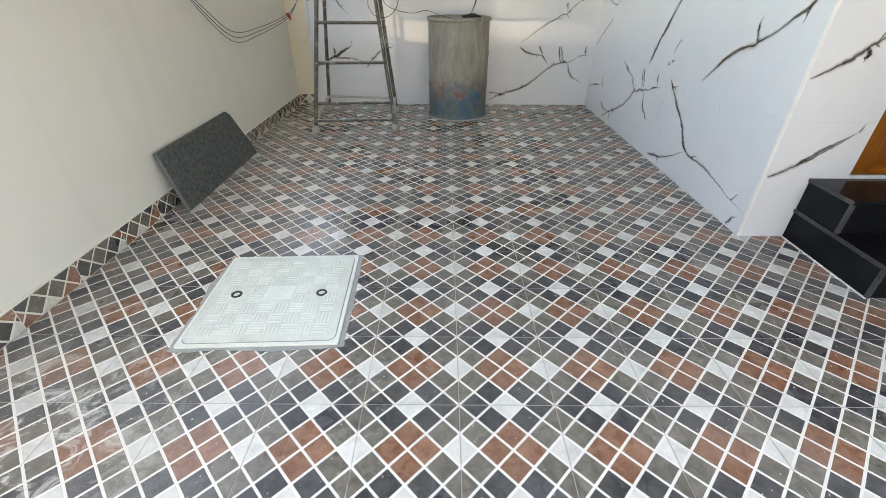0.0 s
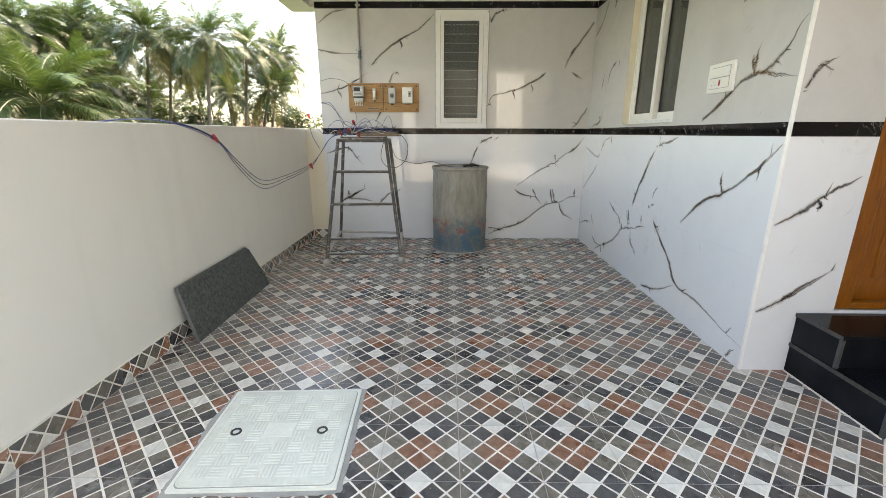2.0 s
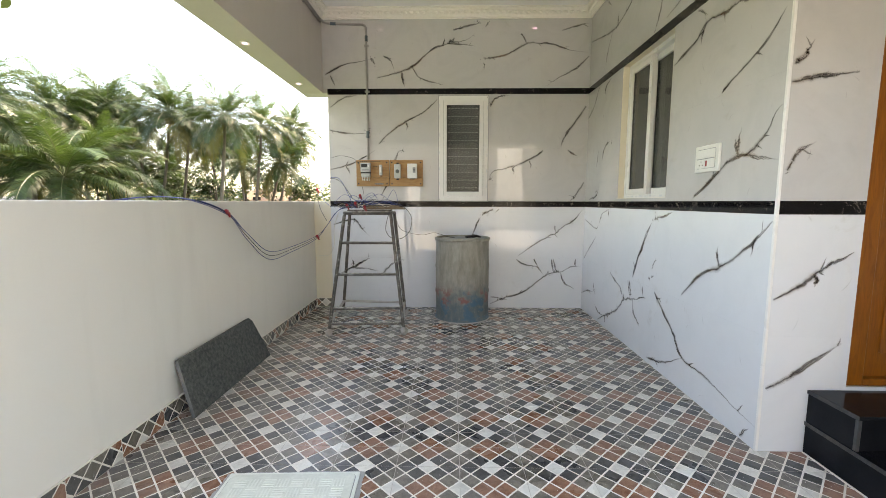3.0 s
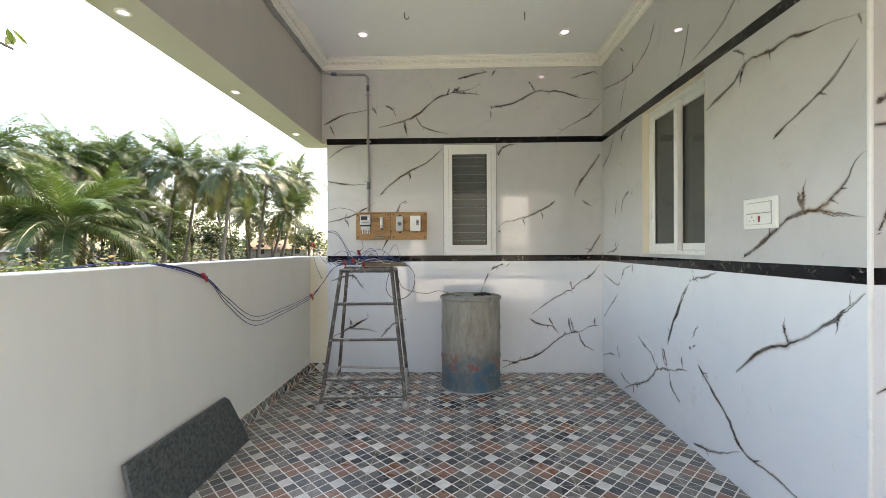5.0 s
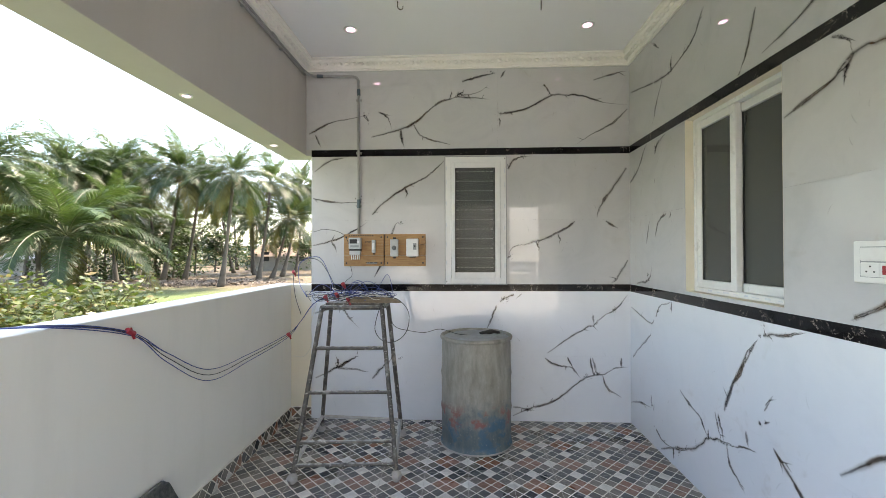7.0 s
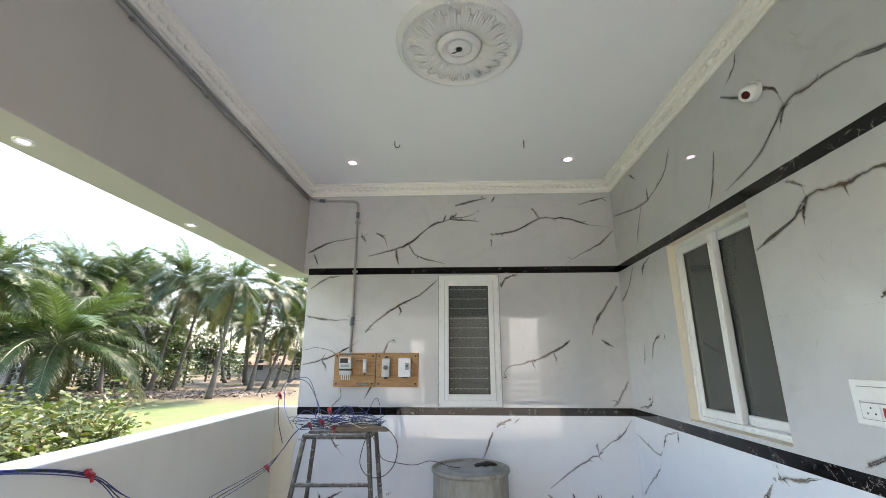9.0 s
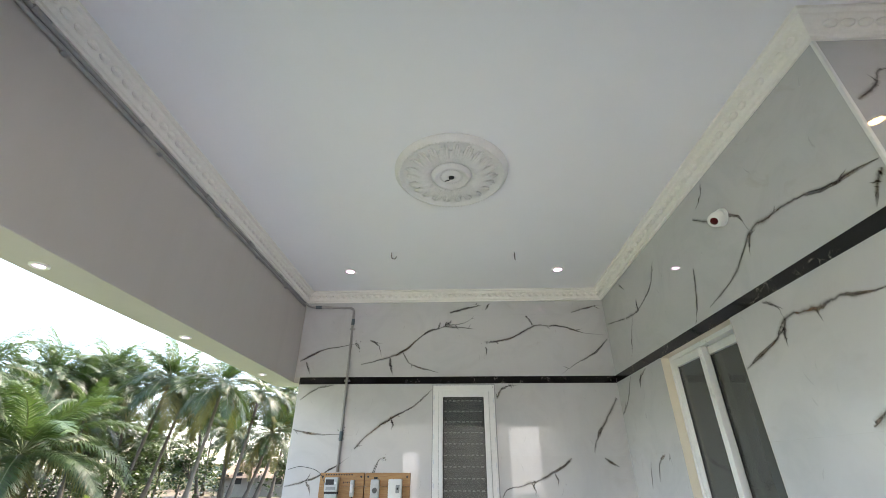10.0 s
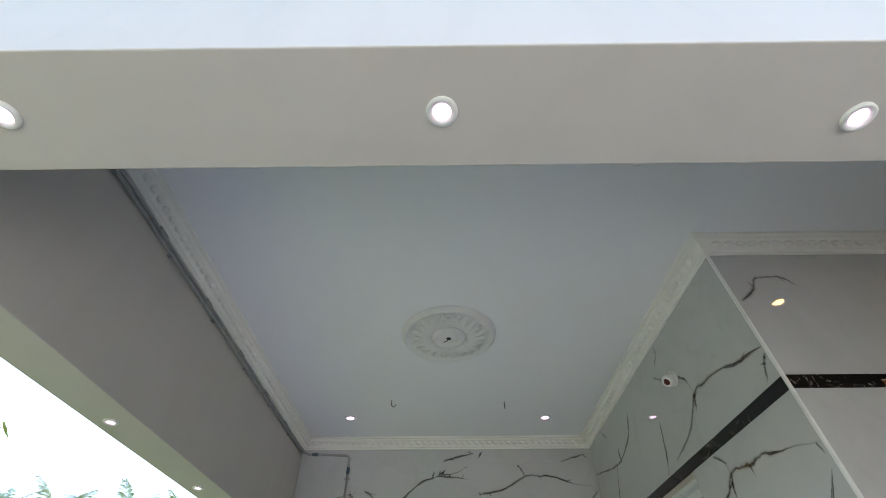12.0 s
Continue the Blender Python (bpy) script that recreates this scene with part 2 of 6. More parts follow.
def spattered_steel(name):
    """Dark rusty steel tube, spotted and streaked with old wall paint, patchily paler on upward faces."""
    m, n, l, p = node_mat(name)
    rust = mix(n, l, ramp(n, l, noise_tex(n, l, 25, 4), 0.35, 0.7), (0.042, 0.038, 0.034), (0.125, 0.106, 0.088))
    spots = ramp(n, l, noise_tex(n, l, 48, 4, 0.7), 0.6, 0.65)
    wash = ramp(n, l, noise_tex(n, l, 11, 4, 0.6), 0.55, 0.72, 0.0, 0.5)
    sep = n.new("ShaderNodeSeparateXYZ")
    l.new(n.new("ShaderNodeNewGeometry").outputs["Normal"], sep.inputs[0])
    upward = times(n, l, ramp(n, l, sep.outputs[2], 0.3, 0.9), ramp(n, l, noise_tex(n, l, 30, 3), 0.35, 0.55))
    cover = times(n, l, times(n, l, spots, wash, "MAXIMUM"), upward, "MAXIMUM")
    l.new(mix(n, l, times(n, l, cover, 0.85), rust, (0.52, 0.5, 0.46)), p.inputs["Base Color"])
    p.inputs["Roughness"].default_value = 0.5
    bump(n, l, p, spots, 0.25, 0.002)
    return m


M_STEEL = spattered_steel("paint_spattered_steel")
M_WASHED = surface("cement_washed_steel", (0.5, 0.48, 0.45), (0.3, 0.28, 0.26), 0.6, 25, 90, bump_amount=0.3)
M_CONCRETE = surface("concrete_lump", (0.42, 0.39, 0.36), (0.3, 0.28, 0.26), 0.9, 20, 80, bump_amount=0.6)
M_SMEAR = surface("cement_smear", (0.4, 0.4, 0.38), (0.27, 0.27, 0.26), 0.85, 12, 60, bump_amount=0.4)
M_COVER = surface("white_frp_cover", (0.82, 0.84, 0.76), (0.68, 0.7, 0.62), 0.5, 8, 50, bump_amount=0.1, amount=0.6)
M_COVER_WORN = surface("trodden_frp_cover", (0.77, 0.79, 0.71), (0.6, 0.62, 0.54), 0.6, 9, 55, bump_amount=0.15, amount=0.8)
M_TWINE = surface("old_wood_strip", (0.2, 0.15, 0.1), (0.1, 0.075, 0.05), 0.8, 20, 80)
M_BLUE_WIRE = surface("blue_wire", (0.02, 0.04, 0.19), (0.035, 0.06, 0.26), 0.4)
M_BLACK_WIRE = surface("black_wire", (0.02, 0.02, 0.022), (0.04, 0.04, 0.045), 0.45)
M_WHITE_WIRE = surface("white_wire", (0.7, 0.68, 0.6), (0.6, 0.58, 0.5), 0.5)
M_LED = glow("led_white", (1.0, 0.6, 1.0), 1.2)
M_LED_WARM = glow("led_warm", (1.0, 0.62, 0.22), 5.0)
M_DARKCLOTH = surface("tarry_rag", (0.03, 0.025, 0.02), (0.06, 0.05, 0.04), 0.8, 20, 60, bump_amount=0.6)


# ---- mesh helpers ----
def part(name, bm, material, parent=None, label="", smooth=False):
    me = bpy.data.meshes.new(name)
    bm.to_mesh(me)
    bm.free()
    for m in material if isinstance(material, (list, tuple)) else (material,):
        me.materials.append(m)
    if smooth:
        me.polygons.foreach_set("use_smooth", [True] * len(me.polygons))
    ob = new(name, me)
    ob.parent = parent
    return tagged(ob, label) if label else ob


def thing(name, label, category, place=(0, 0, 0), group="", kind="", turn=0.0):
    ob = new(name)
    ob.empty_display_size = 0.1
    ob.matrix_world = pose(*place, 0, 0, turn)
    return tagged(ob, label, category, group, kind)


def box(bm, x0, x1, y0, y1, z0, z1, bevel=0.0, mi=0):
    vs = [bm.verts.new((x, y, z)) for z in (z0, z1) for x, y in ((x0, y0), (x1, y0), (x1, y1), (x0, y1))]
    fs = [bm.faces.new([vs[i] for i in f]) for f in ((3, 2, 1, 0), (4, 5, 6, 7), (0, 1, 5, 4), (1, 2, 6, 5), (2, 3, 7, 6), (3, 0, 4, 7))]
    for f in fs:
        f.material_index = mi
    if bevel:
        es = list({e for f in fs for e in f.edges})
        bmesh.ops.bevel(bm, geom=es, offset=bevel, segments=2, affect="EDGES", profile=0.5)
    return bm


def boxed(*a, **k):
    return box(bmesh.new(), *a, **k)


def rod(bm, a, b, r0, r1=None, n=10):
    a, b, r1 = Vector(a), Vector(b), r0 if r1 is None else r1
    q = (b - a).to_track_quat("Z", "Y")
    rings = [[bm.verts.new(p + q @ Vector((r * math.cos(6.28318 * i / n), r * math.sin(6.28318 * i / n), 0))) for i in range(n)] for p, r in ((a, r0), (b, r1))]
    for i in range(n):
        bm.faces.new((rings[0][i], rings[0][(i + 1) % n], rings[1][(i + 1) % n], rings[1][i]))
    bm.faces.new(rings[0][::-1])
    bm.faces.new(rings[1])
    return bm


def tube(bm, pts, radius, n=6):
    """A round tube along points; radius a number or one per point."""
    pts = [Vector(p) for p in pts]
    rad = radius if isinstance(radius, (list, tuple)) else [radius] * len(pts)
    rings = []
    for i, p in enumerate(pts):
        d = pts[min(i + 1, len(pts) - 1)] - pts[max(i - 1, 0)]
        q = d.to_track_quat("Z", "Y")
        rings.append([bm.verts.new(p + q @ Vector((rad[i] * math.cos(6.28318 * k / n), rad[i] * math.sin(6.28318 * k / n), 0))) for k in range(n)])
    for a, b in zip(rings, rings[1:]):
        for k in range(n):
            bm.faces.new((a[k], a[(k + 1) % n], b[(k + 1) % n], b[k]))
    bm.faces.new(rings[0][::-1])
    bm.faces.new(rings[-1])
    return bm


def smooth_path(pts, steps=6):
    """Catmull-Rom through the points."""
    p = [Vector(q) for q in pts]
    p = [2 * p[0] - p[1]] + p + [2 * p[-1] - p[-2]]
    out = []
    for i in range(1, len(p) - 2):
        for s in range(steps):
            t = s / steps
            out.append(0.5 * (2 * p[i] + (p[i + 1] - p[i - 1]) * t + (2 * p[i - 1] - 5 * p[i] + 4 * p[i + 1] - p[i + 2]) * t * t + (3 * p[i] - p[i - 1] - 3 * p[i + 1] + p[i + 2]) * t ** 3))
    return out + [p[-2]]


def lathe(bm, profile, n=48, centre=(0, 0), close=False):
    cx, cy = centre
    rings = [[bm.verts.new((cx + r * math.cos(6.28318 * i / n), cy + r * math.sin(6.28318 * i / n), z)) for i in range(n)] for r, z in profile]
    for a, b in zip(rings, rings[1:]):
        for i in range(n):
            bm.faces.new((a[i], a[(i + 1) % n], b[(i + 1) % n], b[i]))
    if close:
        bm.faces.new(rings[0][::-1])
        bm.faces.new(rings[-1])
    return bm


def slab(bm, poly, z0, z1, mi=0):
    """A flat prism over a polygon in x and y."""
    lo, hi = [bm.verts.new((x, y, z0)) for x, y in poly], [bm.verts.new((x, y, z1)) for x, y in poly]
    k = len(poly)
    fs = [bm.faces.new(hi), bm.faces.new(lo[::-1])] + [bm.faces.new((lo[i], lo[(i + 1) % k], hi[(i + 1) % k], hi[i])) for i in range(k)]
    for f in fs:
        f.material_index = mi
    return bm


# ---- plan ----
XR, YB, YP, ZC = 1.605, 4.745, 1.855, 3.385      # inner wall face, back wall face, entrance wall face, ceiling
XBEAM, XOUT, ZBEAM = -1.41, -1.66, 2.485         # beam over the parapet
XPAR, XPAR_OUT, ZPAR = -1.565, -1.76, 1.262       # parapet
XCORNER = -1.36                                   # outer corner of the house
WIN_B = (-0.09, 0.475, 1.268, 2.455)              # window in the back wall
WIN_R = (2.91, 3.79, 1.29, 2.468)                 # window in the right wall
STRIPS = ((1.2, 1.265), (2.47, 2.535))
ZCORN = 3.28
FRONT = -1.0


def structure(name, bm, material, label, smooth=False):
    return tagged(part(name, bm, material, None, "", smooth), label, name.split("_")[0], "", "structure")


# walls behind the tiles, with the window openings through them
bm = bmesh.new()
d = 0.012
box(bm, XCORNER + 0.002, WIN_B[0], YB + d, YB + 0.2, 0, 3.5)
box(bm, WIN_B[1], XR + 0.2, YB + d, YB + 0.2, 0, 3.5)
box(bm, WIN_B[0], WIN_B[1], YB + d, YB + 0.2, 0, WIN_B[2])
box(bm, WIN_B[0], WIN_B[1], YB + d, YB + 0.2, WIN_B[3], 3.5)
wall_back = structure("wall_north", bm, M_PLASTER, "back wall of the porch clad in veined white tiles")
bm = bmesh.new()
box(bm, XR + d, XR + 0.2, YP + 0.2, WIN_R[0], 0, 3.5)
box(bm, XR + d, XR + 0.2, WIN_R[1], YB + d - 0.002, 0, 3.5)
box(bm, XR + d, XR + 0.2, WIN_R[0], WIN_R[1], 0, WIN_R[2])
box(bm, XR + d, XR + 0.2, WIN_R[0], WIN_R[1], WIN_R[3], 3.5)
wall_right = structure("wall_east", bm, M_CREAM, "side wall of the house clad in veined white tiles")
DOOR = (2.022, 3.1, 0.345, 2.515)
bm = bmesh.new()
box(bm, XR + d, DOOR[0], YP + d, YP + 0.198, 0, 3.5)
box(bm, DOOR[1], 3.6, YP + d, YP + 0.198, 0, 3.5)
box(bm, DOOR[0], DOOR[1], YP + d, YP + 0.198, DOOR[3], 3.5)
box(bm, DOOR[0], DOOR[1], YP + d, YP + 0.198, 0, DOOR[2] - 0.02)
wall_entry = structure("wall_entrance", bm, M_PLASTER, "entrance wall clad in veined white tiles beside the door")
bm = bmesh.new()
box(bm, 3.4, 3.6, FRONT, YP + d - 0.002, 0, 3.5)
structure("wall_porch_end", bm, M_PARAPET, "plain painted end wall of the porch")
# Unseen wall, added to block daylight and darken the entrance side.
bm = bmesh.new()
box(bm, 2.1, 3.398, 0.432, 0.63, 0, ZBEAM - 0.002)
structure("wall_porch_front", bm, M_PARAPET, "unseen plain wall added to keep daylight off the entrance")
bm = bmesh.new()
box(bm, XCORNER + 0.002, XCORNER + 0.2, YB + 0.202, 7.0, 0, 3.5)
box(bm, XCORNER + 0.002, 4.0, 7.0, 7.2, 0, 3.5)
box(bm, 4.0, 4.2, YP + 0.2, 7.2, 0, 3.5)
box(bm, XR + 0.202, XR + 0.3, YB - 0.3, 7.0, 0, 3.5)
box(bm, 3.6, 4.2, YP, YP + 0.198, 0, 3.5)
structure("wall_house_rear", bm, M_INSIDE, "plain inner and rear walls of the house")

# parapet, its short return at the house corner, roof, beams, ceiling
bm = bmesh.new()
box(bm, XPAR_OUT, XPAR, -6.0, 4.93, -0.25, ZPAR, 0.006)
structure("wall_parapet", bm, M_PARAPET, "smooth off-white painted parapet wall")
bm = bmesh.new()
box(bm, XPAR + 0.001, XCORNER - 0.001, YB + 0.02, 4.93, 0, ZPAR - 0.002, 0.004)
structure("wall_return", bm, M_CREAM, "short cream painted wall between parapet and house")
bm = bmesh.new()
box(bm, XBEAM + 0.002, 3.6, 0.718, YB + 0.2, ZC, 3.5)
structure("ceiling", bm, M_CEIL, "white painted porch ceiling")
bm = bmesh.new()
box(bm, XOUT, 4.2, 0.43, 7.2, 3.502, 3.62)
structure("roof", bm, M_PLASTER, "flat concrete roof slab over the porch")
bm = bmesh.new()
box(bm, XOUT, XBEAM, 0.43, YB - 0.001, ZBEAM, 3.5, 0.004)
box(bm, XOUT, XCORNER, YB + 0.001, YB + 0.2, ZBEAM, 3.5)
structure("beam_side", bm, M_BEAM_SHADED, "painted concrete beam over the open side")
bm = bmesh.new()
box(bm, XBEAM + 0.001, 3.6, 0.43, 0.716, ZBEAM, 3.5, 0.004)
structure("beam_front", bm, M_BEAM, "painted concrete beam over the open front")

# ---- wall tiles with their printed veins ----
def black_marble(name):
    m, n, l, p = node_mat(name)
    f = noise_tex(n, l, 5.0, 6, 0.65, None, 2.2)
    a = n.new("ShaderNodeMath")
    a.operation = "ABSOLUTE"
    l.new(times(n, l, f, 0.5, "SUBTRACT"), a.inputs[0])
    line = times(n, l, ramp(n, l, a.outputs[0], 0.008, 0.001), ramp(n, l, noise_tex(n, l, 9, 2), 0.52, 0.62))
    l.new(mix(n, l, line, (0.007, 0.006, 0.007), (0.5, 0.46, 0.42)), p.inputs["Base Color"])
    p.inputs["Specular IOR Level"].default_value = 0.35
    p.inputs["Roughness"].default_value = 0.07
    return m


M_STRIP = black_marble("black_marble_strip")
PLANES = {
    "back": (lambda a, z, d: (a, YB - d, z), Vector((0, -1, 0))),
    "right": (lambda a, z, d: (XR - d, a, z), Vector((-1, 0, 0))),
    "entry": (lambda a, z, d: (a, YP - d, z), Vector((0, -1, 0))),
}
ROWS_Z = ((0.0, 0.6), (0.6, 1.2), (1.265, 1.865), (1.865, 2.47), (2.535, 3.135), (3.135, ZCORN + 0.02))
ribbons = {"back": [], "right": [], "entry": []}
vein_rng = random.Random(7)


def ribbon(wall, path, width, fade_in=0.3, fade_out=0.2):
    n, left = len(path), []
    for i, p in enumerate(path):
        t = path[min(i + 1, n - 1)] - path[max(i - 1, 0)]
        side = Vector((-t.y, t.x, 0)).normalized()
        s = i / (n - 1)
        w = width * (0.9 + 0.45 * noise.noise((p.x * 9, p.y * 9, width * 50))) * (0.35 + 0.65 * math.sin(math.pi * min(1, s + 0.2)))
        left.append((p - side * w, p + side * w, min(1.0, fade_in + 4 * s, fade_out + 4 * (1 - s))))
    for (a, b, k), (c, e, m) in zip(left, left[1:]):
        ribbons[wall].append(((a, b, e, c), (k, k, m, m)))


def vein(wall, width, *pts, shoots=True):
    """A ragged vein along a few bends of the wall's plane, with a thin twin line and short side shoots."""
    path = smooth_path([(a, z, 0) for a, z in pts], 14)
    n, drift, out = len(path), Vector((0, 0, 0)), []
    for i, p in enumerate(path):
        drift = drift * 0.7 + Vector((vein_rng.uniform(-1, 1), vein_rng.uniform(-1, 1), 0)) * 0.004
        out.append(p + drift * min(1, 3 * i / n, 3 * (n - 1 - i) / n + 0.15))
    ribbon(wall, out, max(width, 0.0095) * 2.4, 0.6, 0.15)
    if not shoots or n < 12:
        return
    for _ in range(1 + n // 40):
        a = vein_rng.randrange(0, n - 10)
        b = min(n, a + vein_rng.randrange(9, 26))
        off = vein_rng.choice((-1, 1)) * vein_rng.uniform(0.005, 0.011)
        twin = []
        for i in range(a, b):
            t = out[min(i + 1, n - 1)] - out[max(i - 1, 0)]
            side = Vector((-t.y, t.x, 0)).normalized()
            s = (i - a) / (b - a - 1)
            twin.append(out[i] + side * off * math.sin(math.pi * (0.15 + 0.8 * s)) + Vector((vein_rng.uniform(-1, 1), vein_rng.uniform(-1, 1), 0)) * 0.0012)
        ribbon(wall, twin, width * 1.5, 0.3, 0.3)
    for _ in range(n // 26):
        i = vein_rng.randrange(2, n - 2)
        t = (out[i + 1] - out[i - 1]).normalized()
        ang = math.atan2(t.y, t.x) + vein_rng.choice((-1, 1)) * vein_rng.uniform(0.5, 1.2)
        r = vein_rng.uniform(0.03, 0.075)
        ribbon(wall, [out[i] + Vector((math.cos(ang), math.sin(ang), 0)) * r * k / 4 + Vector((vein_rng.uniform(-1, 1), vein_rng.uniform(-1, 1), 0)) * 0.0015 for k in range(5)], width * 1.2, 1.0, 0.2)


def twig(wall, a, z, reach, angle, width=0.007):
    """A short side shoot."""
    c, s = math.cos(radians(angle)), math.sin(radians(angle))
    vein(wall, width * 1.3, (a, z), (a + 0.5 * reach * c + 0.012, z + 0.5 * reach * s), (a + reach * c, z + reach * s), shoots=False)


V, W1, W2 = vein, 0.013, 0.009
# back wall, top band
V("back", W1, (-0.8, 2.65), (-0.63, 2.69), (-0.39, 2.77), (-0.18, 2.94), (0.02, 3.02), (0.22, 3.06), (0.32, 3.13))
V("back", W2, (-0.72, 2.89), (-0.63, 2.84), (-0.59, 2.72))
V("back", 0.012, (-0.51, 2.71), (-0.47, 2.54))
V("back", W2, (-0.39, 2.77), (-0.3, 2.65), (-0.04, 2.57))
V("back", W2, (0.02, 3.02), (0.15, 3.01), (0.33, 2.99))
V("back", W1, (0.4, 2.85), (0.64, 2.89), (0.88, 3.01), (1.01, 3.02), (1.17, 3.01), (1.4, 2.94), (1.59, 2.92))
V("back", W2, (0.8, 3.13), (0.84, 3.11), (0.9, 3.02))
V("back", W2, (1.59, 2.88), (1.45, 2.74), (1.27, 2.65), (1.11, 2.55))
V("back", W1, (-1.4, 2.68), (-1.17, 2.79), (-0.81, 2.86))
V("back", W2, (-1.32, 2.68), (-1.27, 2.56))
V("back", 0.012, (0.03, 3.15), (0.22, 3.2), (0.39, 3.24))
V("back", W2, (0.43, 3.19), (0.48, 3.26))
V("back", 0.012, (1.27, 3.15), (1.45, 3.2), (1.59, 3.23))
# back wall, window band
V("back", W2, (-1.33, 2.33), (-1.17, 2.44), (-1.01, 2.47))
V("back", 0.012, (-0.8, 1.9), (-0.66, 2.04), (-0.47, 2.17), (-0.28, 2.27), (-0.1, 2.42))
V("back", W2, (-1.36, 2.08), (-1.17, 2.04), (-0.81, 2.03))
V("back", 0.011, (-1.35, 1.63), (-1.17, 1.67), (-0.95, 1.77), (-0.81, 1.86))
V("back", 0.011, (-0.76, 1.33), (-0.68, 1.5), (-0.58, 1.8), (-0.52, 1.85))
V("back", 0.011, (0.48, 2.31), (0.56, 2.43), (0.72, 2.46))
V("back", W1, (1.6, 2.37), (1.45, 2.14), (1.37, 2.03), (1.31, 1.88))
V("back", W1, (1.12, 1.86), (1.01, 1.77), (0.75, 1.66), (0.54, 1.61), (0.49, 1.5))
V("back", 0.011, (1.37, 1.86), (1.5, 1.78))
V("back", W1, (1.6, 1.51), (1.5, 1.35), (1.43, 1.27))
# back wall, lower band
V("back", W1, (0.72, 1.19), (0.49, 1.15), (0.38, 1.05), (0.29, 0.85))
V("back", W1, (-1.32, 0.38), (-1.11, 0.48), (-0.95, 0.57), (-0.9, 0.6))
V("back", W2, (-1.11, 0.47), (-0.81, 0.44))
V("back", 0.012, (-0.79, 0.37), (-0.68, 0.49), (-0.57, 0.59))
V("back", W1, (-1.33, 0.99), (-1.11, 1.05), (-1.05, 1.02), (-1.0, 0.94), (-0.9, 0.85))
# side wall, top band
V("right", 0.012, (4.74, 3.02), (4.24, 2.92), (3.97, 2.9), (3.69, 2.98), (3.54, 3.13))
V("right", W2, (4.11, 2.88), (4.23, 2.7), (4.26, 2.6))
V("right", 0.012, (3.08, 2.86), (3.15, 2.67), (3.22, 2.54))
V("right", W1, (3.04, 2.58), (2.76, 2.65), (2.54, 2.79), (2.4, 2.79), (2.23, 2.77), (2.08, 2.72), (1.86, 2.69))
V("right", 0.011, (2.96, 3.12), (2.78, 3.0), (2.6, 2.92), (2.54, 2.79))
V("right", W2, (1.87, 2.67), (1.92, 2.62), (1.96, 2.55))
V("right", W2, (4.15, 3.15), (4.3, 3.27))
V("right", W2, (2.77, 3.26), (2.8, 3.2), (2.89, 3.15))
# side wall, window band
V("right", W1, (2.9, 2.2), (2.65, 2.27), (2.54, 2.34), (2.36, 2.33), (2.23, 2.33), (2.08, 2.3), (1.87, 2.25))
V("right", W2, (2.64, 2.46), (2.57, 2.42), (2.54, 2.34))
V("right", 0.011, (2.38, 1.87), (2.21, 1.95), (2.05, 2.03), (1.9, 2.16))
V("right", W1, (2.6, 1.27), (2.38, 1.39), (2.23, 1.49), (2.08, 1.52), (1.96, 1.6), (1.91, 1.69), (1.86, 1.72))
V("right", W2, (2.15, 1.51), (2.02, 1.49), (1.87, 1.46))
V("right", W2, (2.19, 1.6), (2.17, 1.52))
V("right", W1, (4.74, 2.19), (4.56, 2.28), (4.39, 2.46))
V("right", 0.011, (4.24, 2.34), (4.2, 2.42), (4.06, 2.46))
V("right", 0.011, (4.25, 1.67), (4.18, 1.8), (4.02, 1.86), (3.98, 1.78))
V("right", W2, (4.4, 1.63), (4.34, 1.81))
V("right", 0.011, (4.62, 1.28), (4.36, 1.34), (4.3, 1.46))
V("right", W2, (4.27, 1.97), (4.24, 2.15))
# side wall, lower band
V("right", W1, (2.62, 0.64), (2.43, 0.8), (2.25, 0.88), (2.08, 0.98), (1.96, 1.09), (1.86, 1.18))
V("right", 0.012, (2.98, 0.57), (2.85, 0.47), (2.69, 0.35), (2.56, 0.22), (2.29, 0.2), (2.06, 0.15), (1.87, 0.12))
V("right", 0.012, (3.05, 0.04), (2.8, 0.1), (2.56, 0.22))
V("right", W2, (1.98, 0.01), (1.91, 0.09))
# branching network low on the side and back walls
V("right", 0.011, (4.17, 0.03), (3.97, 0.13), (3.7, 0.25), (3.55, 0.38), (3.47, 0.41), (3.33, 0.44), (3.21, 0.48), (3.11, 0.5))
V("right", 0.008, (3.88, 0.58), (3.75, 0.52), (3.64, 0.49), (3.59, 0.43), (3.54, 0.38))
V("right", 0.009, (3.47, 0.58), (3.44, 0.5), (3.41, 0.42))
V("right", 0.006, (3.44, 0.58), (3.42, 0.52), (3.38, 0.42))
V("right", 0.009, (3.36, 0.43), (3.33, 0.33), (3.25, 0.28), (3.2, 0.23))
V("right", 0.013, (3.38, 0.62), (3.34, 0.72), (3.24, 0.89), (3.16, 1.0), (3.09, 1.1))
V("right", 0.007, (3.36, 0.65), (3.28, 0.83), (3.18, 1.0), (3.1, 1.09))
V("right", 0.01, (3.09, 1.12), (2.95, 1.15), (2.76, 1.2))
V("right", 0.008, (4.29, 0.16), (4.14, 0.11), (3.97, 0.12))
V("right", 0.006, (3.98, 0.12), (3.98, 0.04))
V("right", 0.008, (3.09, 0.66), (3.06, 0.74), (2.99, 0.84))
V("right", 0.006, (3.09, 0.66), (3.01, 0.7))
V("right", 0.008, (4.72, 1.06), (4.35, 0.98), (4.26, 1.03), (4.16, 1.14), (3.99, 1.19))
V("right", 0.006, (3.99, 1.19), (3.99, 1.11))
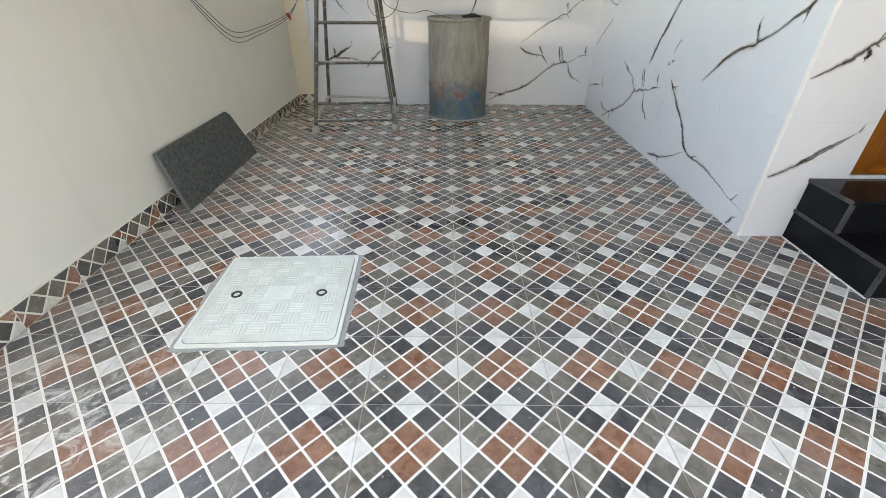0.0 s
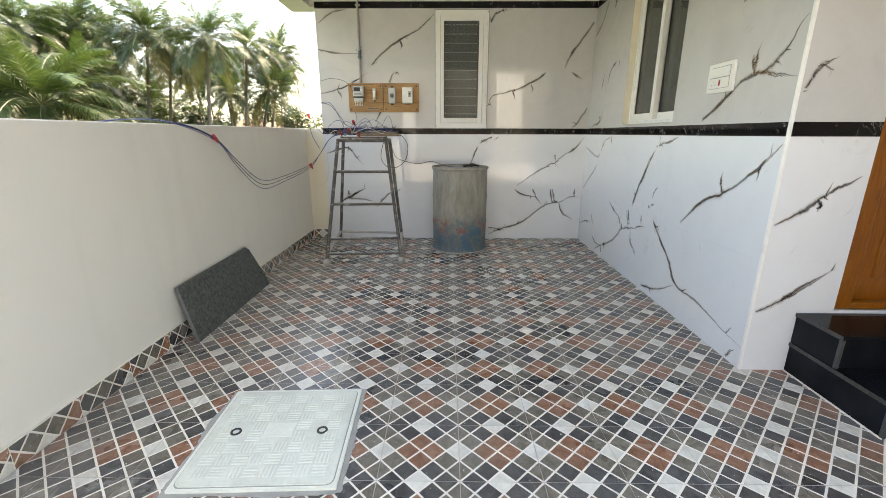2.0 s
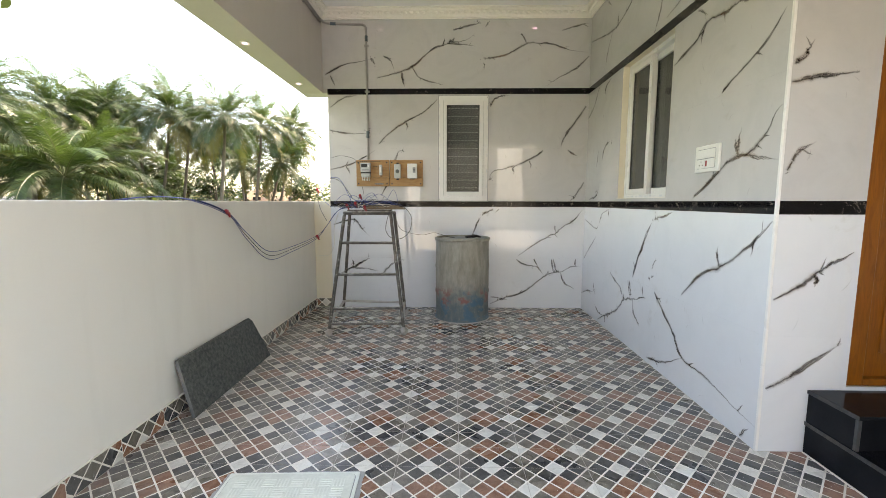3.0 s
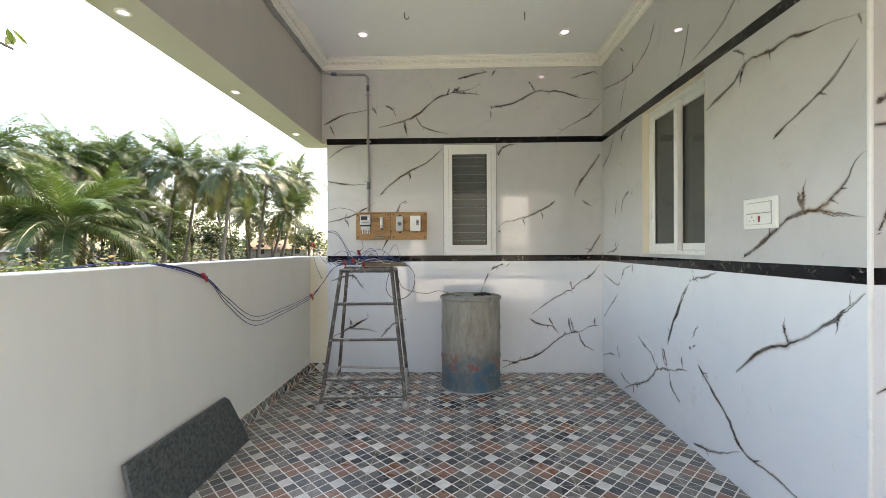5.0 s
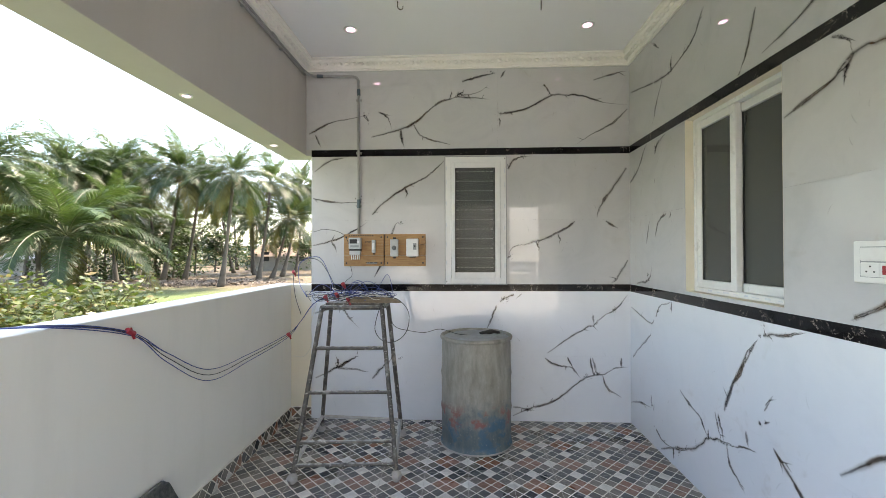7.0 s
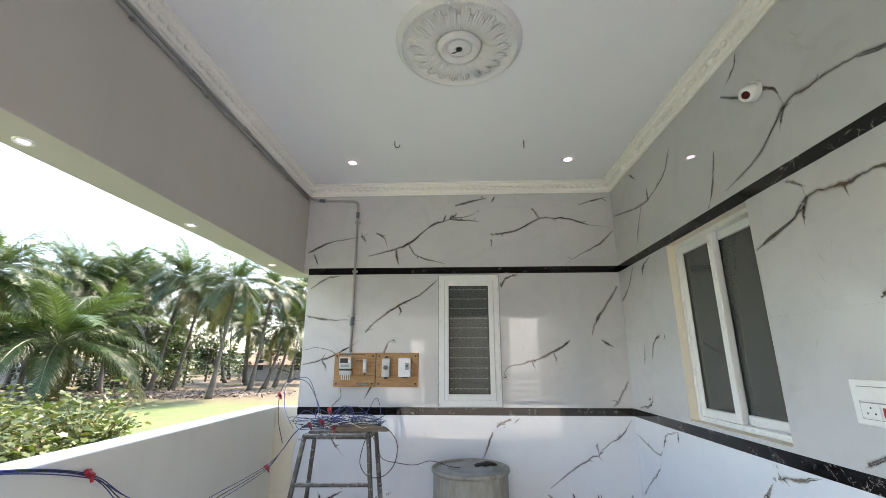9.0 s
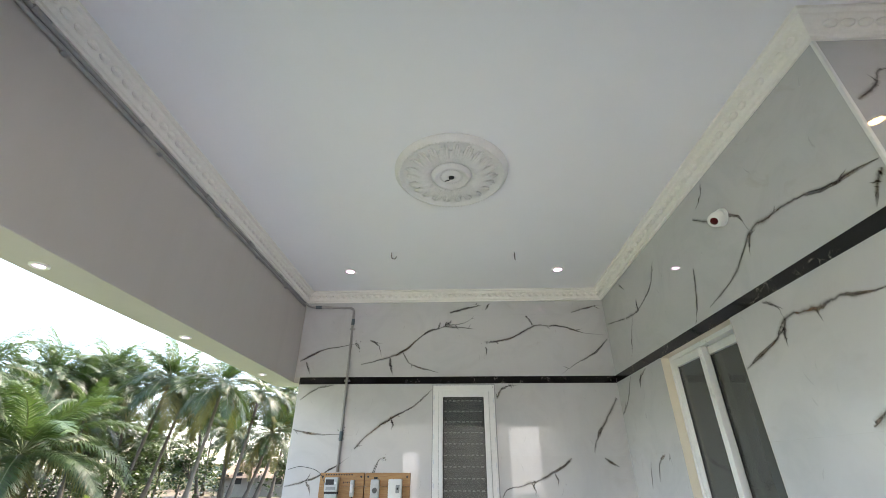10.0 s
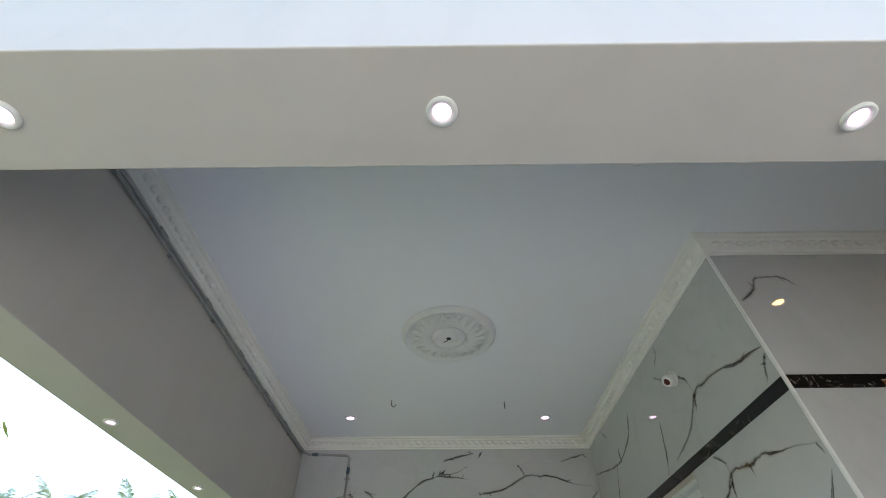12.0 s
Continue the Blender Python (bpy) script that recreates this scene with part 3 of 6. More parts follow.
V("right", 0.008, (4.72, 0.6), (4.53, 0.74), (4.36, 0.86), (4.32, 0.93))
V("right", 0.009, (4.74, 0.19), (4.53, 0.26), (4.33, 0.29))
V("right", 0.006, (4.33, 0.39), (4.33, 0.29))
V("right", 0.008, (3.19, 0.58), (3.17, 0.5))
V("right", 0.008, (2.99, 0.58), (2.94, 0.54), (2.87, 0.56))
V("back", 0.011, (0.53, 0.05), (0.69, 0.12), (0.92, 0.2), (1.16, 0.38), (1.28, 0.43), (1.36, 0.44), (1.46, 0.49), (1.59, 0.51))
V("back", 0.009, (0.82, 0.59), (0.92, 0.52), (1.08, 0.49), (1.16, 0.39))
V("back", 0.006, (1.03, 0.6), (1.08, 0.49))
V("back", 0.009, (1.24, 0.59), (1.27, 0.43))
V("back", 0.006, (1.26, 0.59), (1.3, 0.44))
V("back", 0.008, (1.35, 0.43), (1.39, 0.32), (1.52, 0.23))
V("back", 0.008, (1.52, 0.59), (1.53, 0.5))
V("back", 0.01, (0.85, 0.63), (1.03, 0.76), (1.19, 0.86), (1.27, 0.89), (1.33, 0.95), (1.47, 1.04), (1.58, 1.17))
V("back", 0.006, (1.27, 0.98), (1.27, 0.89))
V("back", 0.007, (0.53, 0.13), (0.65, 0.12), (0.73, 0.1))
# entrance wall
V("entry", W1, (1.62, 0.78), (1.72, 0.84), (1.81, 0.91), (1.91, 0.97), (1.99, 1.02))
V("entry", W1, (1.62, 0.33), (1.73, 0.38), (1.85, 0.48), (1.98, 0.57))
V("entry", 0.012, (1.62, 1.34), (1.64, 1.4), (1.68, 1.49), (1.76, 1.54))
V("entry", W1, (1.62, 1.81), (1.69, 1.82), (1.81, 1.84), (1.99, 1.86))
V("entry", 0.011, (1.62, 1.89), (1.67, 1.93), (1.71, 2.0))
V("entry", 0.012, (1.64, 2.95), (1.73, 3.02), (1.79, 3.11), (1.91, 3.12), (1.98, 3.05))
for wall, a, z, reach, angle in (
    ("back", -0.05, 3.0, 0.08, 75), ("back", 0.02, 3.03, 0.09, 40), ("back", 0.4, 2.83, 0.1, -80), ("back", -0.84, 2.85, 0.1, -70), ("back", 0.95, 1.73, 0.1, -80),
    ("back", -0.47, 2.17, 0.1, -85), ("back", -1.11, 0.48, 0.12, 100),
    ("right", 2.54, 2.79, 0.12, -60), ("right", 2.56, 0.22, 0.1, 30), ("right", 2.25, 0.89, 0.12, 80), ("right", 2.54, 2.34, 0.12, -70),
    ("right", 2.16, 1.5, 0.16, 95), ("right", 3.97, 2.9, 0.12, 100),
    ("entry", 1.81, 0.91, 0.06, -85), ("right", 1.96, 1.09, 0.12, -70), ("back", 0.75, 1.66, 0.1, -75), ("back", -1.17, 1.67, 0.12, -65),
):
    twig(wall, a, z, reach, angle)


def knot(wall, a, z, reach=0.03):
    """A cluster of short dark flecks where a vein starts or ends."""
    for _ in range(9):
        x, y = a + vein_rng.gauss(0, 0.55 * reach), z + vein_rng.gauss(0, 0.45 * reach)
        ang, r = vein_rng.uniform(0.3, 2.2), reach * vein_rng.uniform(0.35, 0.9)
        ribbon(wall, [Vector((x + math.cos(ang) * r * k / 3, y + math.sin(ang) * r * k / 3, 0)) for k in range(4)], vein_rng.uniform(0.008, 0.016), 0.5, 0.3)


for wall, a, z in (
    ("back", 0.03, 3.03), ("back", -0.84, 2.86), ("back", 0.43, 2.85), ("back", 0.34, 3.23), ("back", 0.5, 1.52), ("back", 1.46, 1.02), ("back", -0.52, 1.84), ("back", 0.45, 1.12), ("back", -1.11, 0.5), ("back", -0.9, 2.05),
    ("back", 0.66, 0.11), ("back", 1.2, 0.41), ("back", 1.29, 0.44), ("back", -0.53, 0.58), ("back", 0.63, 2.44), ("back", 0.42, 0.05), ("right", 3.05, 1.14),
    ("right", 3.54, 0.39), ("right", 3.97, 2.9), ("right", 4.36, 1.36), ("right", 4.3, 0.3), ("right", 3.9, 0.13), 
):
    knot(wall, a, z)
for wall, lo, hi in (("back", -1.35, 1.6), ("right", 1.87, 4.74), ("entry", 1.62, 2.0)):
    for _ in range(int(34 * (hi - lo))):
        a, z, ang, r = vein_rng.uniform(lo, hi), vein_rng.uniform(0.03, 3.2), vein_rng.uniform(0.6, 2.3), vein_rng.uniform(0.02, 0.09)
        k0, before = vein_rng.uniform(0.08, 0.3), len(ribbons[wall])
        ribbon(wall, [Vector((a + math.cos(ang + 0.07 * k) * r * k / 5, z + math.sin(ang + 0.07 * k) * r * k / 5, 0)) for k in range(6)], vein_rng.uniform(0.006, 0.014), 0.0, 0.0)
        ribbons[wall][before:] = [(q, tuple(k0 * f for f in fd)) for q, fd in ribbons[wall][before:]]


def wall_tile(name, wall, a0, a1, z0, z1, parent, materials, with_veins=True):
    """One glazed tile 10 mm thick, its veins printed a hair above the face."""
    g = 0.00015
    a0, a1, z0, z1 = a0 + g, a1 - g, z0 + g, z1 - g
    place, normal = PLANES[wall]
    bm = bmesh.new()
    uv = bm.loops.layers.uv.new("UVMap")
    vs = [bm.verts.new(place(a, z, dd)) for dd in (-0.0095, 0.0) for a, z in ((a0, z0), (a1, z0), (a1, z1), (a0, z1))]
    for f in ((4, 5, 6, 7), (0, 1, 5, 4), (1, 2, 6, 5), (2, 3, 7, 6), (3, 0, 4, 7)):
        bm.faces.new([vs[i] for i in f])
    bmesh.ops.recalc_face_normals(bm, faces=bm.faces[:])
    front = max(bm.faces, key=lambda f: abs(f.normal.dot(normal)) * f.calc_area())
    if front.normal.dot(normal) < 0:
        bmesh.ops.reverse_faces(bm, faces=bm.faces[:])
    if with_veins:
        for k, (quad, fade) in enumerate(ribbons[wall]):
            if all(a0 < q.x < a1 and z0 < q.y < z1 for q in quad):
                f = bm.faces.new([bm.verts.new(place(q.x, q.y, 0.0004 + 0.00002 * (k % 7))) for q in quad])
                f.normal_update()
                order = (0.0, 1.0, 1.0, 0.0)
                for loop, u, v in zip(f.loops, order, fade):
                    loop[uv].uv = (u, v)
                if f.normal.dot(normal) < 0:
                    f.normal_flip()
                f.material_index = 1
    return part(name, bm, materials, parent)


def cut(rect, hole):
    """The rectangles left of rect around a hole, as (a0, a1, z0, z1)."""
    a0, a1, z0, z1 = rect
    h0, h1, k0, k1 = hole
    if h0 >= a1 or h1 <= a0 or k0 >= z1 or k1 <= z0:
        return [rect]
    out = []
    if h0 > a0 + 0.003:
        out.append((a0, h0, z0, z1))
    if h1 < a1 - 0.003:
        out.append((h1, a1, z0, z1))
    lo, hi = max(a0, h0), min(a1, h1)
    if k0 > z0 + 0.003:
        out.append((lo, hi, z0, k0))
    if k1 < z1 - 0.003:
        out.append((lo, hi, k1, z1))
    return out


def clad(wall, parent, cols, rows, hole):
    for a0, a1 in zip(cols, cols[1:]):
        for z0, z1 in rows:
            for r in cut((a0, a1, z0, z1), hole):
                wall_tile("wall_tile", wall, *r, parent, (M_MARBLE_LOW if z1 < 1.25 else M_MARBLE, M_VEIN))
        for z0, z1 in STRIPS:
            for r in cut((a0, a1, z0, z1), hole):
                wall_tile("black_strip", wall, *r, parent, (M_STRIP,), False)


clad("back", wall_back, (XCORNER, -0.8, 0.4, XR), ROWS_Z[:4], WIN_B)
clad("right", wall_right, (YP + 0.008, 3.06, 4.26, YB - 0.001), ROWS_Z, WIN_R)
clad("entry", wall_entry, (XR + 0.008, 2.022, 2.8, 3.4), ROWS_Z, DOOR)
for a0, a1 in ((XBEAM + 0.001, -0.8), (-0.8, 0.4), (0.4, XR)):
    for z0, z1 in ROWS_Z[4:]:
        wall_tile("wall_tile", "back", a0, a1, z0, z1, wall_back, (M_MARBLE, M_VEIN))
bm = boxed(XR - 0.003, XR + 0.012, YP - 0.003, YP + 0.012, 0, ZCORN + 0.02, 0.003)
structure("trim_corner", bm, M_UPVC, "white plastic corner trim along the tile edge")


# ---- plaster cornice ----
def cornice():
    line = [Vector((XBEAM, 0.717)), Vector((XBEAM, YB)), Vector((XR, YB)), Vector((XR, YP)), Vector((3.4, YP))]
    prof = [(0.0, -0.105), (0.012, -0.105), (0.014, -0.092), (0.024, -0.088), (0.03, -0.07), (0.045, -0.045), (0.062, -0.03), (0.066, -0.018), (0.085, -0.014), (0.087, -0.001), (0.0, -0.001)]
    bm = bmesh.new()
    rings = []
    for i, p in enumerate(line):
        dirs = [(line[j + 1] - line[j]).normalized() for j in (i - 1, i) if 0 <= j < len(line) - 1]
        norms = [Vector((d.y, -d.x)) for d in dirs]
        off = norms[0] if len(norms) == 1 else norms[0] + norms[1]
        rings.append([bm.verts.new((p.x + off.x * a, p.y + off.y * a, ZC + b)) for a, b in prof])
    for a, b in zip(rings, rings[1:]):
        for k in range(len(prof) - 1):
            bm.faces.new((a[k], b[k], b[k + 1], a[k + 1]))
    for p, q in zip(line, line[1:]):
        d = (q - p).normalized()
        nrm = Vector((d.y, -d.x))
        length, step = (q - p).length, 0.068
        k = int((length - 0.1) / step)
        for i in range(k + 1):
            c = p + d * (0.06 + i * step) + nrm * 0.043
            m = Matrix.Translation((c.x, c.y, ZC - 0.054)) @ Matrix.Rotation(math.atan2(d.y, d.x), 4, "Z") @ Matrix.Rotation(radians(-42), 4, "X") @ Matrix.Diagonal((0.027, 0.017, 0.023, 1))
            bmesh.ops.create_icosphere(bm, subdivisions=2, radius=1.0, matrix=m)
    bmesh.ops.recalc_face_normals(bm, faces=bm.faces[:])
    return structure("trim_cornice", bm, M_CORNICE, "white plaster cornice with a row of egg beads")


cornice()


# ---- ceiling rose, hooks, downlights ----
def ceiling_rose(x, y):
    rose = thing("ceiling_rose", "round white plaster ceiling rose with acanthus leaves", "ceiling rose", (x, y, ZC))
    prof = [(0.352, 0.0), (0.35, -0.012), (0.335, -0.022), (0.326, -0.034), (0.314, -0.036), (0.304, -0.026), (0.29, -0.022), (0.2, -0.014), (0.12, -0.022), (0.112, -0.044), (0.096, -0.05), (0.086, -0.03), (0.05, -0.028), (0.034, -0.036), (0.02, -0.036), (0.018, -0.03)]
    part("plaster_disc", lathe(bmesh.new(), prof, 64), M_PLASTER, rose, smooth=True)
    bm = bmesh.new()
    for k in range(22):
        a = 6.28318 * k / 22
        for j in range(-2, 3):
            b = a + j * 0.052
            r0, r1 = 0.128, 0.288 - 0.013 * j * j
            pts = [(r * math.cos(b + j * 0.012 * s), r * math.sin(b + j * 0.012 * s), -0.02 - 0.02 * math.sin(math.pi * min(1, s * 1.1))) for s in (0, 0.25, 0.5, 0.75, 1) for r in (r0 + (r1 - r0) * s,)]
            tube(bm, pts, [0.006, 0.0085, 0.0095, 0.011, 0.005], 5)
    part("leaf_relief", bm, M_PLASTER, rose, smooth=True)
    bm = bmesh.new()
    for k in range(96):
        a = 6.28318 * k / 96
        bmesh.ops.create_icosphere(bm, subdivisions=1, radius=0.0075, matrix=Matrix.Translation((0.32 * math.cos(a), 0.32 * math.sin(a), -0.035)))
    for k in range(28):
        a = 6.28318 * k / 28
        bmesh.ops.create_icosphere(bm, subdivisions=1, radius=0.007, matrix=Matrix.Translation((0.068 * math.cos(a), 0.068 * math.sin(a), -0.03)))
    tagged(part("bead_ring", bm, M_PLASTER, rose), kind="stuff")
    part("wire_hole", rod(bmesh.new(), (0, 0, -0.001), (0, 0, -0.0375), 0.017, n=16), M_GASKET, rose, "dark wiring hole")
    part("wire_end", tube(bmesh.new(), smooth_path([(0, 0, -0.03), (-0.012, -0.01, -0.06), (-0.04, -0.03, -0.085)], 4), 0.003), M_BLACK_WIRE, rose)


ceiling_rose(0.127, 2.782)


def hook(x, y, turn):
    h = thing("ceiling_hook", "small steel hook screwed into the ceiling", "hook", (x, y, ZC), "ceiling hooks", turn=turn)
    pts = [(0, 0, 0.0), (0, 0, -0.03)] + [(0.02 - 0.02 * math.cos(a), 0, -0.035 - 0.022 * math.sin(a)) for a in (0.3, 0.9, 1.6, 2.3, 2.9, 3.4)]
    part("bent_rod", tube(bmesh.new(), pts, 0.004, 6), M_STEEL, h)


hook(-0.4, 3.837, 20)
hook(0.64, 3.872, 80)


def downlight(x, y, z, k=1.0):
    d = thing("downlight", "round recessed LED downlight, lit, white rim", "ceiling light", (x, y, z), "LED downlights")
    part("rim", lathe(bmesh.new(), [(0.058 * k, 0.0), (0.057 * k, -0.006), (0.05 * k, -0.009), (0.036 * k, -0.006), (0.0325 * k, 0.0)], 32), M_PLASTIC, d, smooth=True)
    bm = bmesh.new()
    bmesh.ops.create_circle(bm, cap_ends=True, segments=24, radius=0.033 * k, matrix=Matrix.Translation((0, 0, -0.003)))
    bmesh.ops.reverse_faces(bm, faces=bm.faces[:])
    part("diffuser", bm, M_LED, d, "glowing diffuser")
    return d


first_light = downlight(-0.84, 1.247, ZC)
for x, y in ((1.065, 1.255), (-0.84, 4.2), (1.075, 4.22)):
    copy_thing(first_light, pose(x, y, ZC))
warm_light = thing("downlight", "round recessed LED downlight, lit warm yellow", "ceiling light", (2.38, 1.29, ZC), "LED downlights")
part("rim", lathe(bmesh.new(), [(0.058, 0.0), (0.057, -0.006), (0.05, -0.009), (0.036, -0.006), (0.0325, 0.0)], 32), M_PLASTIC, warm_light, smooth=True)
bm = bmesh.new()
bmesh.ops.create_circle(bm, cap_ends=True, segments=24, radius=0.033, matrix=Matrix.Translation((0, 0, -0.003)))
bmesh.ops.reverse_faces(bm, faces=bm.faces[:])
part("diffuser", bm, M_LED_WARM, warm_light, "glowing warm diffuser")
beam_light = downlight(-1.555, 2.18, ZBEAM, 0.62)
for x, y in ((-1.555, 3.212), (-1.545, 4.345), (-1.555, 1.15), (-0.885, 0.566), (0.103, 0.571), (1.05, 0.595), (2.0, 0.6)):
    copy_thing(beam_light, pose(x, y, ZBEAM))


# ---- entrance steps and door ----
def steps():
    s = thing("entrance_steps", "two polished black granite steps with chipped grey edges", "steps", (1.84, 1.33, 0))
    L, D = 1.5, YP - 1.33 - 0.003
    for k, (y0, z0) in enumerate(((0.0, 0.0), (0.262, 0.165))):
        part("tread", boxed(-0.004, L, y0 - 0.006, D, z0 + 0.146, z0 + 0.165, 0.003), M_GRANITE, s)
        part("riser", boxed(0.014, L, y0 + 0.004, y0 + 0.02, z0 + 0.001, z0 + 0.1455, 0.001), M_GRANITE, s)
        part("side_panel", boxed(0.0, 0.0135, y0 + 0.012, D, z0 + 0.001, z0 + 0.1455, 0.001), M_GRANITE, s)
        part("edge", boxed(-0.003, 0.0132, y0 - 0.004, y0 + 0.0115, z0 + 0.002, z0 + 0.1455, 0.002), M_GRANITE_EDGE, s, "rough grey sawn edge")
        part("nosing", boxed(-0.007, -0.0045, y0 - 0.008, D, z0 + 0.1465, z0 + 0.166, 0.001), M_NOSING, s, "rough dark sawn edge")
    part("seal_line", boxed(-0.008, -0.0005, -0.004, D, 0.0005, 0.006, 0.001), M_GROUT, s, "pale cement line at the floor")
    part("core", boxed(0.03, L - 0.02, 0.03, D - 0.002, 0, 0.14), M_CONCRETE, s)
    part("core", boxed(0.03, L - 0.02, 0.29, D - 0.002, 0.16, 0.305), M_CONCRETE, s)


steps()


def panel_door():
    x0, x1, z0, z1 = DOOR
    d = tagged(thing("door_1", "closed varnished orange-brown teak front door with raised panels", "door", (x0, YP, z0)), kind="structure")
    w, h = x1 - x0, z1 - z0
    for a, b in ((0.002, 0.095), (w - 0.095, w - 0.002)):
        part("jamb", boxed(a, b, 0.014, 0.12, 0.0, h - 0.002, 0.006), M_DOOR, d)
    part("head", boxed(0.096, w - 0.096, 0.014, 0.12, h - 0.095, h - 0.002, 0.006), M_DOOR, d)
    part("sill", boxed(0.096, w - 0.096, 0.014, 0.12, 0.0, 0.035, 0.005), M_DOOR, d)
    leaf = part("leaf", boxed(0.098, w - 0.098, 0.05, 0.09, 0.037, h - 0.097, 0.003), M_DOOR, d)
    lw = w - 0.196
    for c0, c1 in ((0.09, lw / 2 - 0.045), (lw / 2 + 0.045, lw - 0.09)):
        for r0, r1 in ((0.16, 0.62), (0.74, 1.2), (1.32, h - 0.26)):
            bm = bmesh.new()
            for k, o in enumerate((0.0, 0.028, 0.05)):
                box(bm, 0.098 + c0 + o, 0.098 + c1 - o, 0.049 - 0.009 * (k != 1) - 0.004 * k, 0.0515, r0 + o, r1 - o, 0.004)
            part("panel", bm, M_DOOR, leaf)
    part("handle", rod(bmesh.new(), (w - 0.16, 0.045, 0.95), (w - 0.16, 0.0, 0.95), 0.011), M_STEEL, leaf, "steel door knob")


panel_door()


# ---- windows ----
def window_back():
    x0, x1, z0, z1 = WIN_B
    w = tagged(thing("window_1", "narrow white plastic window with dark glass louvres", "window", (0, YB, 0)), kind="structure")
    f = 0.055
    bm = bmesh.new()
    for a in ((x0 + 0.002, x0 + f, z0 + 0.002, z1 - 0.002), (x1 - f, x1 - 0.002, z0 + 0.002, z1 - 0.002), (x0 + f, x1 - f, z0 + 0.002, z0 + f), (x0 + f, x1 - f, z1 - f, z1 - 0.002)):
        box(bm, a[0], a[1], -0.012, 0.06, a[2], a[3], 0.003)
    frame_ob = part("window_frame", bm, M_UPVC, w)
    bm = bmesh.new()
    g = (0.002, 0.374, 1.376, 2.353)
    for a in ((x0 + f + 0.001, g[0], z0 + f, z1 - f), (g[1], x1 - f - 0.001, z0 + f, z1 - f), (g[0], g[1], z0 + f + 0.001, g[2]), (g[0], g[1], g[3], z1 - f - 0.001)):
        box(bm, a[0], a[1], -0.024, 0.05, a[2], a[3], 0.004)
    sash = part("sash", bm, M_UPVC, w)
    sl = bmesh.new()
    for a in ((x0 - 0.006, x0 + 0.0015, z0 - 0.006, z1 + 0.006), (x1 - 0.0015, x1 + 0.006, z0 - 0.006, z1 + 0.006), (x0 + 0.002, x1 - 0.002, z0 - 0.006, z0 + 0.0015), (x0 + 0.002, x1 - 0.002, z1 - 0.0015, z1 + 0.006)):
        box(sl, a[0], a[1], -0.004, -0.0008, a[2], a[3])
    for a in ((x0 + f - 0.002, x0 + f + 0.002), (x1 - f - 0.002, x1 - f + 0.002)):
        box(sl, a[0], a[1], -0.0135, -0.0122, z0 + f, z1 - f)
    part("seal", sl, M_GREYPLASTIC, w, "grey sealant line")
    part("pane", boxed(g[0], g[1], 0.012, 0.017, g[2], g[3]), M_CLEAR, w, "dark tinted glass").visible_shadow = False
    bm = bmesh.new()
    for a in ((g[0], g[0] + 0.006, g[2], g[3]), (g[1] - 0.006, g[1], g[2], g[3]), (g[0] + 0.006, g[1] - 0.006, g[2], g[2] + 0.006), (g[0] + 0.006, g[1] - 0.006, g[3] - 0.006, g[3])):
        box(bm, a[0], a[1], 0.004, 0.0115, a[2], a[3])
    part("gasket", bm, M_GASKET, w)
    for k in range(11):
        zc = g[2] + 0.045 + k * 0.09
        bm = boxed(g[0] + 0.004, g[1] - 0.004, 0.05, 0.054, -0.046, 0.046)
        bmesh.ops.rotate(bm, verts=bm.verts[:], cent=(0, 0.052, 0), matrix=Matrix.Rotation(radians(20), 3, "X"))
        bmesh.ops.translate(bm, verts=bm.verts[:], vec=(0, 0.02, zc))
        slat_ob = part("slat", bm, M_LOUVRE, w)
        # Short pale bars draw the broken line of light mirrored along each slat.
        bm = bmesh.new()
        for q in range(9):
            x = g[0] + 0.012 + q * 0.0395
            box(bm, x, x + 0.025, 0.026, 0.03, zc - 0.005 + 0.002 * (q % 2), zc + 0.004)
        part("slat_glint", bm, M_GLINT_HATCH, slat_ob, "broken pale glint along the slat")
    for z in (1.45, 1.62, 1.8, 2.0, 2.2, 2.33):
        part("film_patch", boxed(x0 + 0.006, x0 + 0.016, -0.0135, -0.0121, z, z + 0.035), M_FILM, frame_ob, "torn protective film")
        part("film_patch", boxed(x1 - 0.018, x1 - 0.008, -0.0135, -0.0121, z - 0.03, z + 0.01), M_FILM, frame_ob, "torn protective film")
    for x, z in ((x1 - 0.012, z1 - 0.02), (x0 + 0.012, z0 + 0.02)):
        part("screw", rod(bmesh.new(), (x, -0.0121, z), (x, -0.0145, z), 0.005, n=8), M_STEEL, frame_ob)
    for z in (2.352, 1.372):
        part("sash_rail", boxed(g[0] - 0.03, g[1] + 0.03, -0.027, -0.0242, z - 0.004, z + 0.004), M_UPVC, sash)


window_back()


